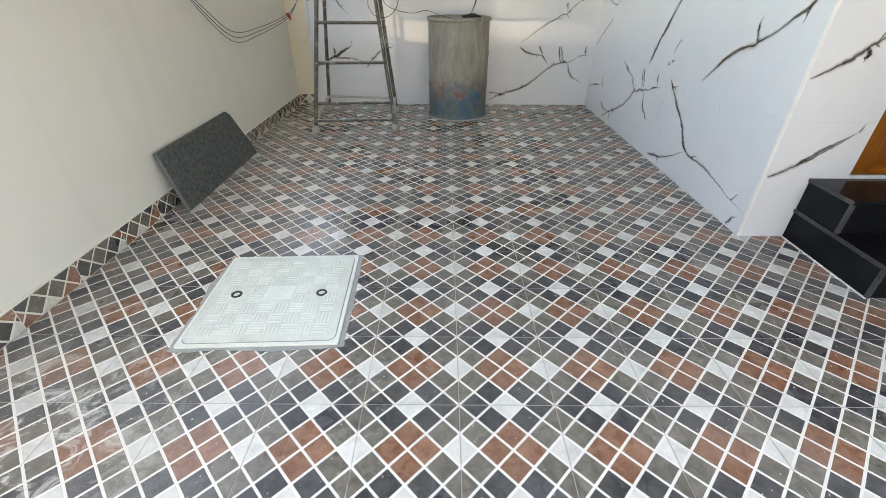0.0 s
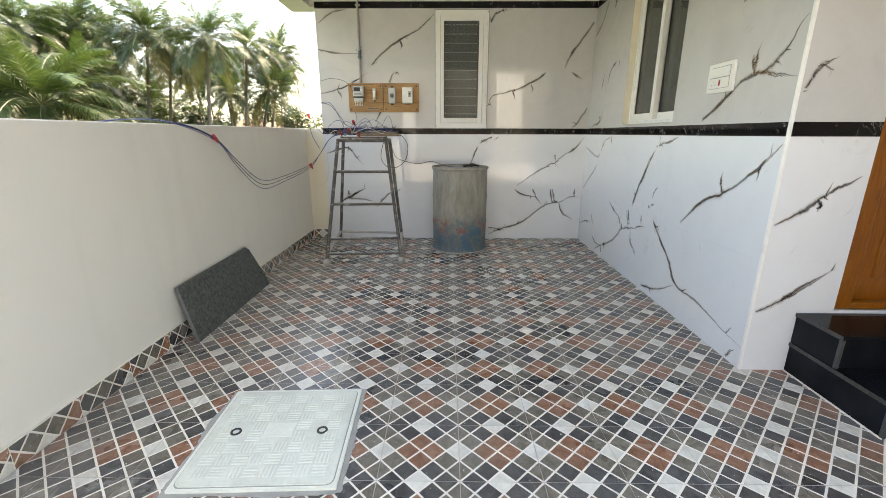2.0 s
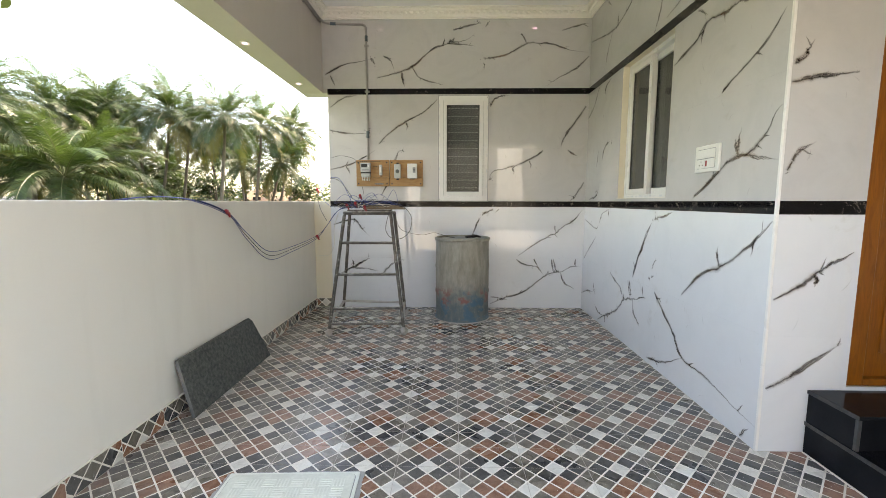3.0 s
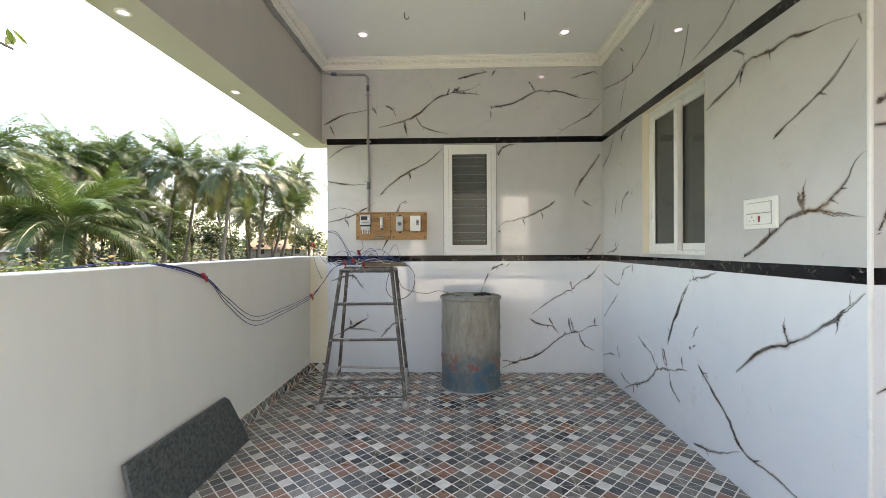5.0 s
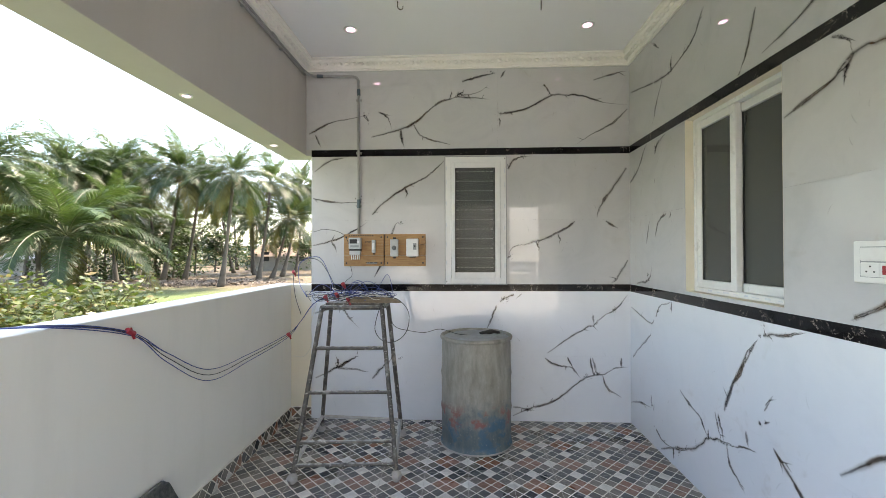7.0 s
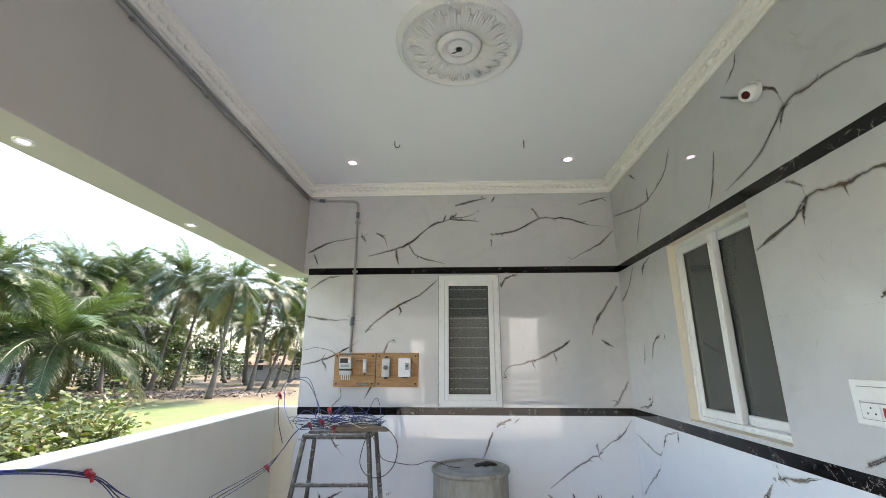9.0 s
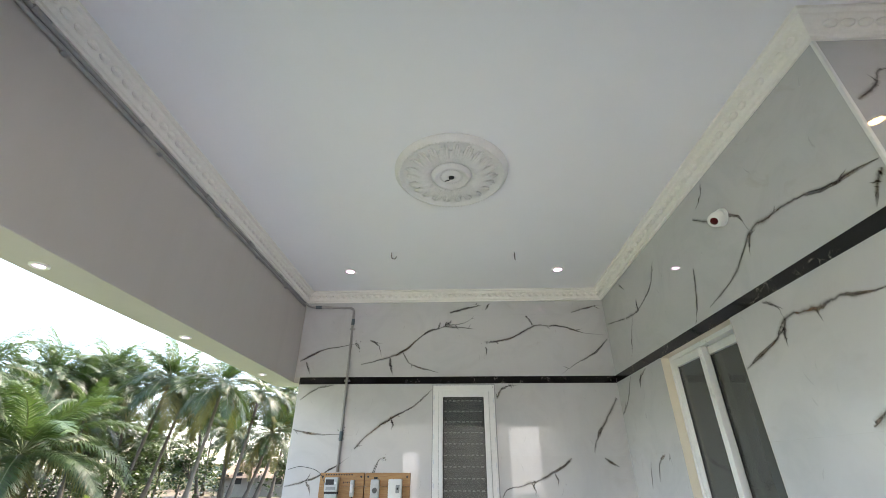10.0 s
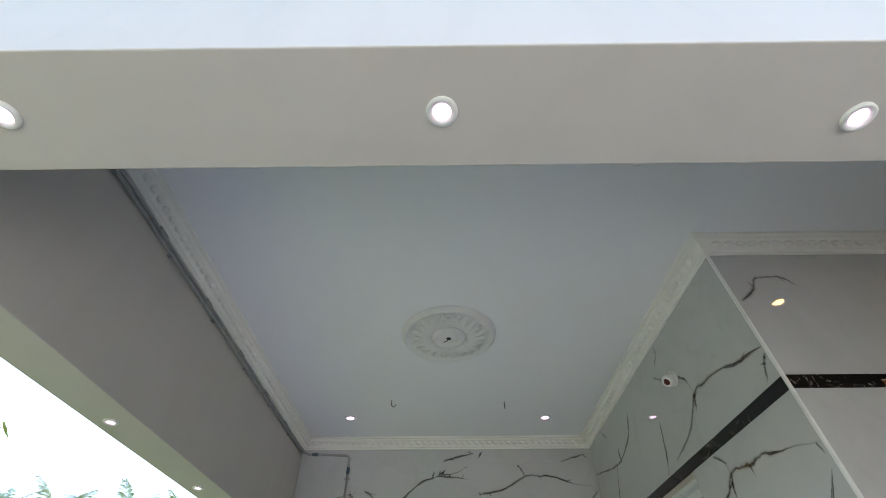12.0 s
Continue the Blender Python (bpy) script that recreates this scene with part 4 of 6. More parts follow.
def window_side():
    y0, y1, z0, z1 = WIN_R
    w = tagged(thing("window_2", "white plastic sliding window with two dark panes in a cream reveal", "window", (XR, 0, 0)), kind="structure")
    dep = 0.055
    f = 0.032
    bm = bmesh.new()
    for a in ((y0 + 0.002, y0 + f, z0 + 0.002, z1 - 0.002), (y1 - f, y1 - 0.002, z0 + 0.002, z1 - 0.002), (y0 + f, y1 - f, z0 + 0.002, z0 + f), (y0 + f, y1 - f, z1 - f, z1 - 0.002)):
        box(bm, dep, dep + 0.09, a[0], a[1], a[2], a[3], 0.003)
    fr = part("window_frame", bm, M_UPVC, w)
    mid = 3.385
    for k, (a, b, x) in enumerate(((mid - 0.035, y1 - f - 0.002, dep + 0.004), (y0 + f + 0.002, mid + 0.03, dep + 0.045))):
        t = 0.052
        bm = bmesh.new()
        for q in ((a, a + t, z0 + f, z1 - f), (b - t, b, z0 + f, z1 - f), (a + t, b - t, z0 + f, z0 + f + t), (a + t, b - t, z1 - f - t, z1 - f)):
            box(bm, x, x + 0.036, q[0], q[1], q[2] + 0.001, q[3] - 0.001, 0.004)
        sash = part("sash", bm, M_UPVC, w)
        part("pane", boxed(x + 0.016, x + 0.021, a + t, b - t, z0 + f + t, z1 - f - t), M_GLASS, sash, "dark tinted glass").visible_shadow = False
        bm = bmesh.new()
        for q in ((a + t, a + t + 0.006, z0 + f + t, z1 - f - t), (b - t - 0.006, b - t, z0 + f + t, z1 - f - t)):
            box(bm, x + 0.008, x + 0.0155, q[0], q[1], q[2], q[3])
        part("gasket", bm, M_GASKET, sash)
    for k in range(9):
        y = y0 + 0.08 + k * 0.085
        part("film_print", boxed(dep - 0.0012, dep - 0.0002, y, y + 0.03 + 0.012 * (k % 3), z0 + 0.014, z0 + 0.019 + 0.006 * (k % 2)), M_FILM, fr, "printed protective film")
    for k in range(7):
        z = z0 + 0.16 + k * 0.14
        part("film_print", boxed(dep - 0.0012, dep - 0.0002, y1 - 0.02, y1 - 0.014, z, z + 0.05), M_FILM, fr, "printed protective film")
    rv = bmesh.new()
    for a in ((y1 - 0.0015, y1 - 0.0005, z0, z1), (y0 + 0.0005, y0 + 0.0015, z0, z1)):
        box(rv, 0.0, dep, a[0], a[1], a[2] + 0.003, a[3] - 0.003)
    box(rv, 0.0, dep, y0 + 0.002, y1 - 0.002, z1 - 0.0025, z1 - 0.0015)
    box(rv, -0.012, dep, y0 + 0.002, y1 - 0.002, z0 + 0.0005, z0 + 0.0015)
    part("reveal", rv, M_CREAM, w, "cream painted reveal")


window_side()


# ---- things in the porch ----
def drum_mat():
    m, n, l, p = node_mat("cement_coated_drum")
    pos = n.new("ShaderNodeSeparateXYZ")
    co = n.new("ShaderNodeTexCoord")
    l.new(co.outputs["Object"], pos.inputs[0])
    mp = n.new("ShaderNodeMapping")
    mp.inputs["Scale"].default_value = (1, 1, 0.3)
    l.new(co.outputs["Object"], mp.inputs[0])
    runs, blot, fine = noise_tex(n, l, 16, 5, 0.65, mp.outputs[0]), noise_tex(n, l, 7, 5, 0.65, co.outputs["Object"]), noise_tex(n, l, 70, 3, 0.6, co.outputs["Object"])
    h = times(n, l, pos.outputs[2], times(n, l, times(n, l, blot, 0.5, "SUBTRACT"), 0.55), "ADD")
    grey = mix(n, l, ramp(n, l, runs, 0.35, 0.7), (0.21, 0.195, 0.16), (0.37, 0.35, 0.3))
    blue = mix(n, l, ramp(n, l, runs, 0.4, 0.7), (0.07, 0.11, 0.125), (0.17, 0.185, 0.18))
    col = mix(n, l, ramp(n, l, h, 0.42, 0.16), grey, blue)
    band = times(n, l, ramp(n, l, h, 0.24, 0.29), ramp(n, l, h, 0.42, 0.36))
    band = times(n, l, band, ramp(n, l, blot, 0.5, 0.6))
    col = mix(n, l, times(n, l, band, 0.8), col, (0.24, 0.07, 0.06))
    patch = times(n, l, ramp(n, l, noise_tex(n, l, 9, 3, 0.5, co.outputs["Object"]), 0.53, 0.6), ramp(n, l, h, 0.34, 0.2))
    col = mix(n, l, times(n, l, patch, 0.75), col, (0.04, 0.12, 0.19))
    col = mix(n, l, ramp(n, l, fine, 0.62, 0.72, 0.0, 0.4), col, (0.42, 0.4, 0.36))
    l.new(col, p.inputs["Base Color"])
    l.new(ramp(n, l, runs, 0.3, 0.7, 0.45, 0.75), p.inputs["Roughness"])
    bump(n, l, p, runs, 0.3, 0.004)
    return m


M_DRUM = drum_mat()


def drum(x, y):
    d = thing("steel_drum", "old steel drum, faded blue and caked with grey cement", "drum", (x, y, 0))
    R = 0.283
    body = [(0.01, 0.012), (R - 0.01, 0.012), (R, 0.0), (R + 0.012, 0.004), (R + 0.012, 0.018), (R, 0.026)]
    for k in range(1, 24):
        z = 0.03 + 0.82 * k / 24
        swell = 0.004 * math.sin(math.pi * k / 24) + sum(0.006 * math.exp(-((z - c) / 0.012) ** 2) for c in (0.3, 0.58))
        body.append((R + swell, z))
    body += [(R, 0.855)]
    part("body", lathe(bmesh.new(), body, 64), M_DRUM, d, smooth=True)
    part("rim", lathe(bmesh.new(), [(R - 0.004, 0.85), (R + 0.012, 0.853), (R + 0.016, 0.866), (R + 0.012, 0.879), (R - 0.002, 0.883), (R - 0.012, 0.876), (R - 0.014, 0.862)], 64), M_DRUM, d, smooth=True)
    part("lid", lathe(bmesh.new(), [(R - 0.013, 0.862), (R - 0.02, 0.864), (0.19, 0.866), (0.18, 0.874), (0.165, 0.874), (0.155, 0.866), (0.02, 0.867), (0.001, 0.867)], 64), M_SMEAR, d, "cement-splashed lid", smooth=True)
    part("foot_rim", lathe(bmesh.new(), [(R + 0.0125, 0.001), (R + 0.017, 0.003), (R + 0.017, 0.013), (R + 0.0125, 0.016)], 64), M_CONCRETE, d, "pale cement-crusted foot rim", smooth=True)


drum(0.178, 4.335)


def rag():
    bm = bmesh.new()
    for k, (x, y, s) in enumerate(((0, 0, 1.0), (0.05, 0.01, 0.8), (-0.055, 0.0, 0.7), (0.02, 0.03, 0.7))):
        bmesh.ops.create_icosphere(bm, subdivisions=2, radius=1.0, matrix=Matrix.Translation((x, y, 0.016 * s)) @ Matrix.Diagonal((0.06 * s, 0.04 * s, 0.018 * s, 1)))
    for v in bm.verts:
        v.co += 0.012 * noise.noise_vector(v.co * 30)
        v.co.z = max(v.co.z, 0.0)
    ob = part("crumpled_rag", bm, M_DARKCLOTH)
    ob.matrix_world = pose(0.3, 4.42, 0.8675, 0, 0, 12)
    tagged(ob, "crumpled dark tarry rag lying on the drum lid", "rag")


rag()


def trestle():
    s = thing("trestle_stand", "paint-spattered steel trestle ladder with four splayed legs", "ladder", (-0.78, 4.05, 0))
    o = Vector((-0.78, 4.05, 0))
    feet = {"fl": Vector((-1.09, 3.63, 0.03)), "fr": Vector((-0.388, 3.685, 0.03)), "bl": Vector((-1.16, 4.44, 0.03)), "br": Vector((-0.45, 4.38, 0.03))}
    tops = {"fl": Vector((-1.0, 3.97, 1.145)), "fr": Vector((-0.545, 3.985, 1.145)), "bl": Vector((-1.015, 4.25, 1.145)), "br": Vector((-0.545, 4.25, 1.145))}

    def at(k, z):
        return feet[k].lerp(tops[k], (z - 0.03) / 1.115) - o

    def square(a, b, r):
        bm = bmesh.new()
        rod(bm, a, b, r, n=8)
        return bm
    for k in feet:
        part("leg", square(feet[k] - o, tops[k] - o, 0.017), M_STEEL, s)
        bm = bmesh.new()
        bmesh.ops.create_icosphere(bm, subdivisions=2, radius=0.036, matrix=Matrix.Translation(feet[k] - o + Vector((0, 0, 0.005))) @ Matrix.Diagonal((1, 1, 1.1, 1)))
        for v in bm.verts:
            v.co += 0.01 * noise.noise_vector(v.co * 25)
            v.co.z = max(v.co.z, 0.0)
        part("foot", bm, M_CONCRETE, s, "cement-caked foot")
    for z in (0.109, 0.247, 0.56, 0.857):
        part("rung", square(at("fl", z), at("fr", z), 0.014), M_STEEL, s)
    part("rung", square(at("bl", 0.15), at("br", 0.15), 0.013), M_WASHED, s)
    for a, b in (("fl", "bl"), ("fr", "br")):
        part("side_rail", square(at(a, 0.12), at(b, 0.15), 0.015), M_WASHED, s, "rail washed pale with dried cement")
    bm = bmesh.new()
    for a, b in (("fl", "fr"), ("bl", "br"), ("fl", "bl"), ("fr", "br")):
        rod(bm, tops[a] - o, tops[b] - o, 0.018, n=8)
    part("top_frame", bm, M_STEEL, s)
    bm = bmesh.new()
    box(bm, -0.2, 0.24, -0.06, 0.02, 1.163, 1.18, 0.003)
    part("top_plate", bm, M_STEEL, s)


trestle()


def lath_bundle():
    b = thing("lath_bundle", "bundle of weathered wooden laths lying on the trestle", "wood", (-0.6, 3.985, 1.181), turn=-3)
    for k in range(7):
        y, z = 0.012 * (k % 3) - 0.012, 0.008 + 0.014 * (k // 3)
        bm = boxed(-0.22 + 0.01 * k, 0.19 - 0.008 * k + 0.02 * (k % 2), y - 0.0058, y + 0.0058, z - 0.0066, z + 0.0066, 0.001)
        part("lath", bm, M_TWINE, b)


lath_bundle()


def granite_offcut():
    """A broken slab that leans on the parapet, its foot on the floor."""
    bm = bmesh.new()
    poly = [(0.0, 0.0), (1.015, 0.0), (0.99, 0.12), (0.935, 0.33), (0.9, 0.358), (0.03, 0.35)]
    slab(bm, poly, 0.0, 0.022)
    bmesh.ops.bevel(bm, geom=bm.edges[:], offset=0.003, segments=1, affect="EDGES")
    lean = math.asin(0.105 / 0.355)
    ob = part("granite_offcut", bm, M_SLAB)
    up = Vector((-math.sin(lean), 0, math.cos(lean)))
    along = Vector((0, 1, 0))
    out = along.cross(up)
    m = Matrix((along, up, out)).transposed().to_4x4()
    ob.matrix_world = Matrix.Translation((-1.437, 2.11, 0.0)) @ m @ Matrix.Translation((0, 0, -0.011))
    tagged(ob, "broken dark grey granite slab leaning against the parapet", "stone slab")
    for name, pts, label in (("sawn_edge", [(-0.0015, 0.002), (0.0, 0.002), (0.03, 0.348), (0.0285, 0.348)], "paler sawn edge"), ("broken_edge", [(0.032, 0.3505), (0.9, 0.3585), (0.9, 0.36), (0.032, 0.352)], "paler broken edge")):
        part(name, slab(bmesh.new(), pts, 0.001, 0.021), M_SAWN, ob, label)
    return ob


granite_offcut()


def manhole():
    c = thing("manhole_cover", "white square plastic manhole cover with basket-weave relief", "manhole cover", (-0.645, 1.323, 0), turn=2.5)
    rng = random.Random(3)
    ring = bmesh.new()
    pts = []
    for k in range(240):
        a = 6.28318 * k / 240
        r = 1 / max(abs(math.cos(a)), abs(math.sin(a)))
        q = (3 * math.cos(a), 3 * math.sin(a), 0.4)
        e = 0.319 + 0.016 * noise.noise(q) + 0.007 * noise.noise((5 * q[0], 5 * q[1], 2.0)) + rng.uniform(-0.0015, 0.0015)
        pts.append((r * e * math.cos(a), r * e * 0.97 * math.sin(a)))
    slab(ring, pts, 0.0008, 0.0035)
    part("cement_surround", ring, M_SMEAR, c, "ragged grey cement smear")

    def rounded(h, r, n=6):
        out = []
        for q, (sx, sy) in enumerate(((1, 1), (-1, 1), (-1, -1), (1, -1))):
            for i in range(n + 1):
                a = radians(90 * q + 90 * i / n)
                out.append((sx * (h - r) + r * math.cos(a), sy * (h - r) + r * math.sin(a)))
        return out
    fr = bmesh.new()
    slab(fr, rounded(0.296, 0.006), 0.0036, 0.012)
    part("cover_frame", fr, M_COVER, c)
    part("gap", slab(bmesh.new(), rounded(0.283, 0.03), 0.0121, 0.0128), M_SMEAR, c, "dirty seam round the lid")
    lid = part("lid", slab(bmesh.new(), rounded(0.279, 0.028), 0.0129, 0.0165), M_COVER_WORN, c)
    bm = bmesh.new()
    n, s = 8, 0.062
    for i in range(n):
        for j in range(n):
            if i in (3, 4) and j in (3, 4) or (j in (3, 4) and i in (1, 6)):
                continue
            cx, cy = (i - n / 2 + 0.5) * s, (j - n / 2 + 0.5) * s
            for k in range(4):
                o = (k - 1.5) * 0.0145
                if (i + j) % 2:
                    box(bm, cx - 0.026, cx + 0.026, cy + o - 0.003, cy + o + 0.003, 0.0166, 0.0186)
                else:
                    box(bm, cx + o - 0.003, cx + o + 0.003, cy - 0.026, cy + 0.026, 0.0166, 0.0186)
    part("ribs", bm, M_COVER, lid)
    part("name_plate", boxed(-0.06, 0.06, -0.035, 0.05, 0.0166, 0.0178, 0.001), M_COVER, lid)
    for x in (-0.177, 0.177):
        bm = bmesh.new()
        pr = [(0.018 + 0.005 * math.cos(a), 0.0175 + 0.004 * math.sin(a)) for a in [6.28318 * k / 8 for k in range(9)]]
        lathe(bm, pr, 24, (x, 0))
        part("lifting_ring", bm, M_GASKET, lid, "dark lifting eye")


manhole()


# ---- electrical ----
def switch_board():
    y0, y1, z0, z1 = 2.30, 2.535, 1.438, 1.598
    s = thing("switch_board", "white wall switch plate with socket and red indicator", "switch", (XR, 0.5 * (y0 + y1), 0.5 * (z0 + z1)))
    w, h = (y1 - y0) / 2, (z1 - z0) / 2
    part("plate", boxed(-0.016, -0.0005, -w, w, -h, h, 0.005), M_PLASTIC, s)
    part("cover_strip", boxed(-0.021, -0.0165, -w * 0.72, w * 0.72, 0.006, h * 0.68, 0.002), M_PLASTIC, s)
    part("seam", boxed(-0.0172, -0.0161, -w * 0.74, w * 0.74, -0.001, 0.003), M_GREYPLASTIC, s)
    part("seam", boxed(-0.0172, -0.0161, -w * 0.74, w * 0.74, h * 0.69, h * 0.69 + 0.003), M_GREYPLASTIC, s)
    part("seam", boxed(-0.0172, -0.0161, -w * 0.74, w * 0.74, -h * 0.72, -h * 0.72 + 0.002), M_GREYPLASTIC, s)
    for sy in (-1, 1):
        part("seam", boxed(-0.0172, -0.0161, sy * w * 0.74 - 0.001, sy * w * 0.74 + 0.001, -h * 0.7, h * 0.68), M_GREYPLASTIC, s)
    mod = part("socket", boxed(-0.02, -0.0165, 0.01, w * 0.72, -h * 0.66, -0.004, 0.002), M_PLASTIC, s)
    for y, z in ((0.045, -0.016), (0.03, -0.036), (0.06, -0.036)):
        part("pin_hole", rod(bmesh.new(), (-0.0201, y, z), (-0.0206, y, z), 0.0035, n=8), M_GASKET, mod)
    part("rocker", boxed(-0.02, -0.0165, -w * 0.72, 0.004, -h * 0.66, -0.004, 0.002), M_PLASTIC, s)
    part("indicator", boxed(-0.0225, -0.0201, -0.014, -0.002, -0.045, -0.012, 0.001), M_RED_PLASTIC, s, "red indicator rocker")


switch_board()


def meter_board(x0, x1):
    b = thing("meter_board", "varnished wooden meter board on the tiled wall", "electrical board", (0.5 * (x0 + x1), YB, 1.435), "meter boards")
    w = (x1 - x0) / 2
    for k in range(3):
        part("plank", boxed(-w, w, -0.034, -0.001, 0.1 * k + 0.0006, 0.1 * k + 0.0994, 0.003), M_BOARD, b)
    for sx in (-1, 1):
        for z in (0.03, 0.27):
            part("screw", rod(bmesh.new(), (sx * (w - 0.025), -0.0341, z), (sx * (w - 0.025), -0.038, z), 0.008, n=10), M_GASKET, b)
    return b


board_a = meter_board(-1.04, -0.662)
board_b = meter_board(-0.654, -0.273)


def energy_meter():
    m = thing("energy_meter", "grey electricity meter with display and terminal block", "meter", (-0.925, YB - 0.035, 1.53))
    body = part("case", boxed(-0.055, 0.055, -0.06, 0.0, 0.066, 0.17, 0.006), M_PALEPLASTIC, m)
    # Black block fills the slot to draw the shadow in it.
    part("shadow_gap", boxed(-0.053, 0.053, -0.048, 0.0, 0.0495, 0.0655), M_GASKET, m, "black block for the shadow above the terminals")
    part("display", boxed(-0.045, 0.024, -0.062, -0.0601, 0.116, 0.156), M_GASKET, body, "small dark display")
    part("dial", rod(bmesh.new(), (0.037, -0.0601, 0.13), (0.037, -0.063, 0.13), 0.009, n=12), M_PLASTIC, body)
    part("label_bar", boxed(-0.04, 0.04, -0.0612, -0.0601, 0.08, 0.1), M_GREYPLASTIC, body)
    part("terminal_cover", boxed(-0.05, 0.05, -0.05, 0.0, 0.012, 0.049, 0.004), M_PALEPLASTIC, m)
    for k in range(5):
        x = -0.036 + 0.018 * k
        part("lead", tube(bmesh.new(), smooth_path([(x, -0.025, 0.014), (x + 0.002, -0.03, -0.01), (x, -0.02, -0.03)], 4), 0.0055), M_PLASTIC, m)


energy_meter()


def switchgear(name, label, x, z, w, h, deep, mat, knob):
    s = thing(name, label, "switchgear", (x, YB - 0.035, z))
    body = part("case", boxed(-w / 2, w / 2, -deep, 0.0, -h / 2, h / 2, 0.006), mat, s)
    if knob == "dial":
        part("knob", rod(bmesh.new(), (0, -deep, 0), (0, -deep - 0.02, 0), 0.022, 0.017, 14), M_LOUVRE, body, "dark rotary knob")
        part("tab", boxed(-0.014, 0.014, -0.008, 0.0, h / 2 + 0.0005, h / 2 + 0.018), M_GASKET, s)
        part("tab", boxed(-0.014, 0.014, -0.008, 0.0, -h / 2 - 0.018, -h / 2 - 0.0005), M_GASKET, s)
    elif knob == "fuse":
        part("carrier", boxed(-w * 0.3, w * 0.3, -deep - 0.012, -deep - 0.0005, -h * 0.25, h * 0.25, 0.003), M_PLASTIC, body)
        part("tab", boxed(-0.006, 0.006, -0.006, 0.0, -h / 2 - 0.016, -h / 2 - 0.0005), M_GASKET, s)
    else:
        part("breaker_window", boxed(0.008, 0.04, -deep - 0.0015, -deep - 0.0002, -0.02, 0.04), M_GREYPLASTIC, body)
        part("lever", boxed(0.018, 0.03, -deep - 0.009, -deep - 0.0017, 0.005, 0.02, 0.001), M_GASKET, body)
        part("tab", boxed(-0.03, 0.03, -0.01, 0.0, -h / 2 - 0.01, -h / 2 - 0.0005), M_GASKET, s)


switchgear("cutout_fuse", "narrow grey porcelain cut-out fuse", -0.755, 1.62, 0.034, 0.12, 0.03, M_PALEPLASTIC, "fuse")
switchgear("rotary_switch", "grey rotary isolator switch on the board", -0.562, 1.605, 0.072, 0.16, 0.04, M_PALEPLASTIC, "dial")
switchgear("breaker_box", "white breaker box on the board", -0.392, 1.607, 0.11, 0.165, 0.055, M_PLASTIC, "box")


def neutral_link():
    n = thing("neutral_link", "brass terminal link at the foot of the board", "switchgear", (-0.775, YB - 0.035, 1.462))
    for k in range(5):
        part("terminal", rod(bmesh.new(), (-0.04 + 0.02 * k, 0.0, 0), (-0.04 + 0.02 * k, -0.018, 0.004 * (k % 2)), 0.008, n=10), M_GREYPLASTIC, n)
    part("bar", boxed(-0.055, 0.055, -0.012, -0.0005, 0.007, 0.012), M_GASKET, n)


neutral_link()
for k in range(11):
    x = -0.995 + 0.022 * k
    ob = part("painted_mark", boxed(x, x + 0.012, YB - 0.0352, YB - 0.0344, 1.715, 1.725), M_GASKET, None)
    tagged(ob, "dark marker writing on the wooden board", "writing", "board writing")
for k in range(5):
    x = -0.84 + 0.016 * k
    ob = part("painted_mark", boxed(x, x + 0.01, YB - 0.0352, YB - 0.0344, 1.655 + 0.006 * (k % 2), 1.668), M_GASKET, None)
    tagged(ob, "dark marker writing on the wooden board", "writing", "board writing")


def conduit():
    c = thing("conduit", "grey electrical conduit clipped below the cornice and down the wall", "pipe", (-0.9, YB, 1.735))
    o = Vector((-0.9, YB, 1.735))
    run = [(-0.903, YB - 0.018, z) for z in (1.74, 2.2, 2.7, 3.1)] + [(-0.903 - 0.05 * (1 - math.cos(a)), YB - 0.018, 3.17 + 0.05 * math.sin(a)) for a in (0.3, 0.8, 1.2, 1.57)] + [(-1.1, YB - 0.018, 3.225), (-1.33, YB - 0.018, 3.235), (-1.375, YB - 0.03, 3.245), (-1.388, YB - 0.09, 3.25)]
    part("riser_pipe", tube(bmesh.new(), [Vector(p) - o for p in run], 0.0125, 10), M_CONDUIT, c, smooth=True)
    for k, (dz, r) in enumerate(((3.252, 0.0095), (3.222, 0.0095))):
        pts = [Vector((XBEAM + 0.014, y, dz + 0.004 * math.sin(3 * y + k))) - o for y in (YB - 0.08, 4.0, 3.2, 2.4, 1.6, 0.9, 0.72)]
        part("run_pipe", tube(bmesh.new(), pts, r, 8), M_CONDUIT, c, smooth=True)
    for y in (4.15, 3.55, 2.95, 2.35, 1.75, 1.2):
        part("clip", boxed(XBEAM + 0.0005 - o.x, XBEAM + 0.031 - o.x, y - 0.012 - o.y, y + 0.012 - o.y, 3.205 - o.z, 3.212 - o.z, 0.001), M_CONDUIT, c)
        part("joint_sleeve", rod(bmesh.new(), Vector((XBEAM + 0.016, y - 0.17, 3.25)) - o, Vector((XBEAM + 0.016, y - 0.1, 3.25)) - o, 0.0165), M_CONDUIT, c)
    for p, q in (((-0.903, YB - 0.018, 3.04), (-0.903, YB - 0.018, 3.1)), ((-1.3, YB - 0.018, 3.233), (-1.24, YB - 0.018, 3.23)), ((-0.903, YB - 0.018, 1.98), (-0.903, YB - 0.018, 2.06))):
        part("joint_sleeve", rod(bmesh.new(), Vector(p) - o, Vector(q) - o, 0.0165), M_SLEEVE, c, "dark blue-grey joint sleeve")
    for z in (2.0, 2.5, 3.0):
        part("saddle", boxed(-0.93 + 0.9, -0.876 + 0.9, -0.012, -0.0005, z - 0.01 - o.z, z + 0.01 - o.z, 0.001), M_CONDUIT, c)


conduit()


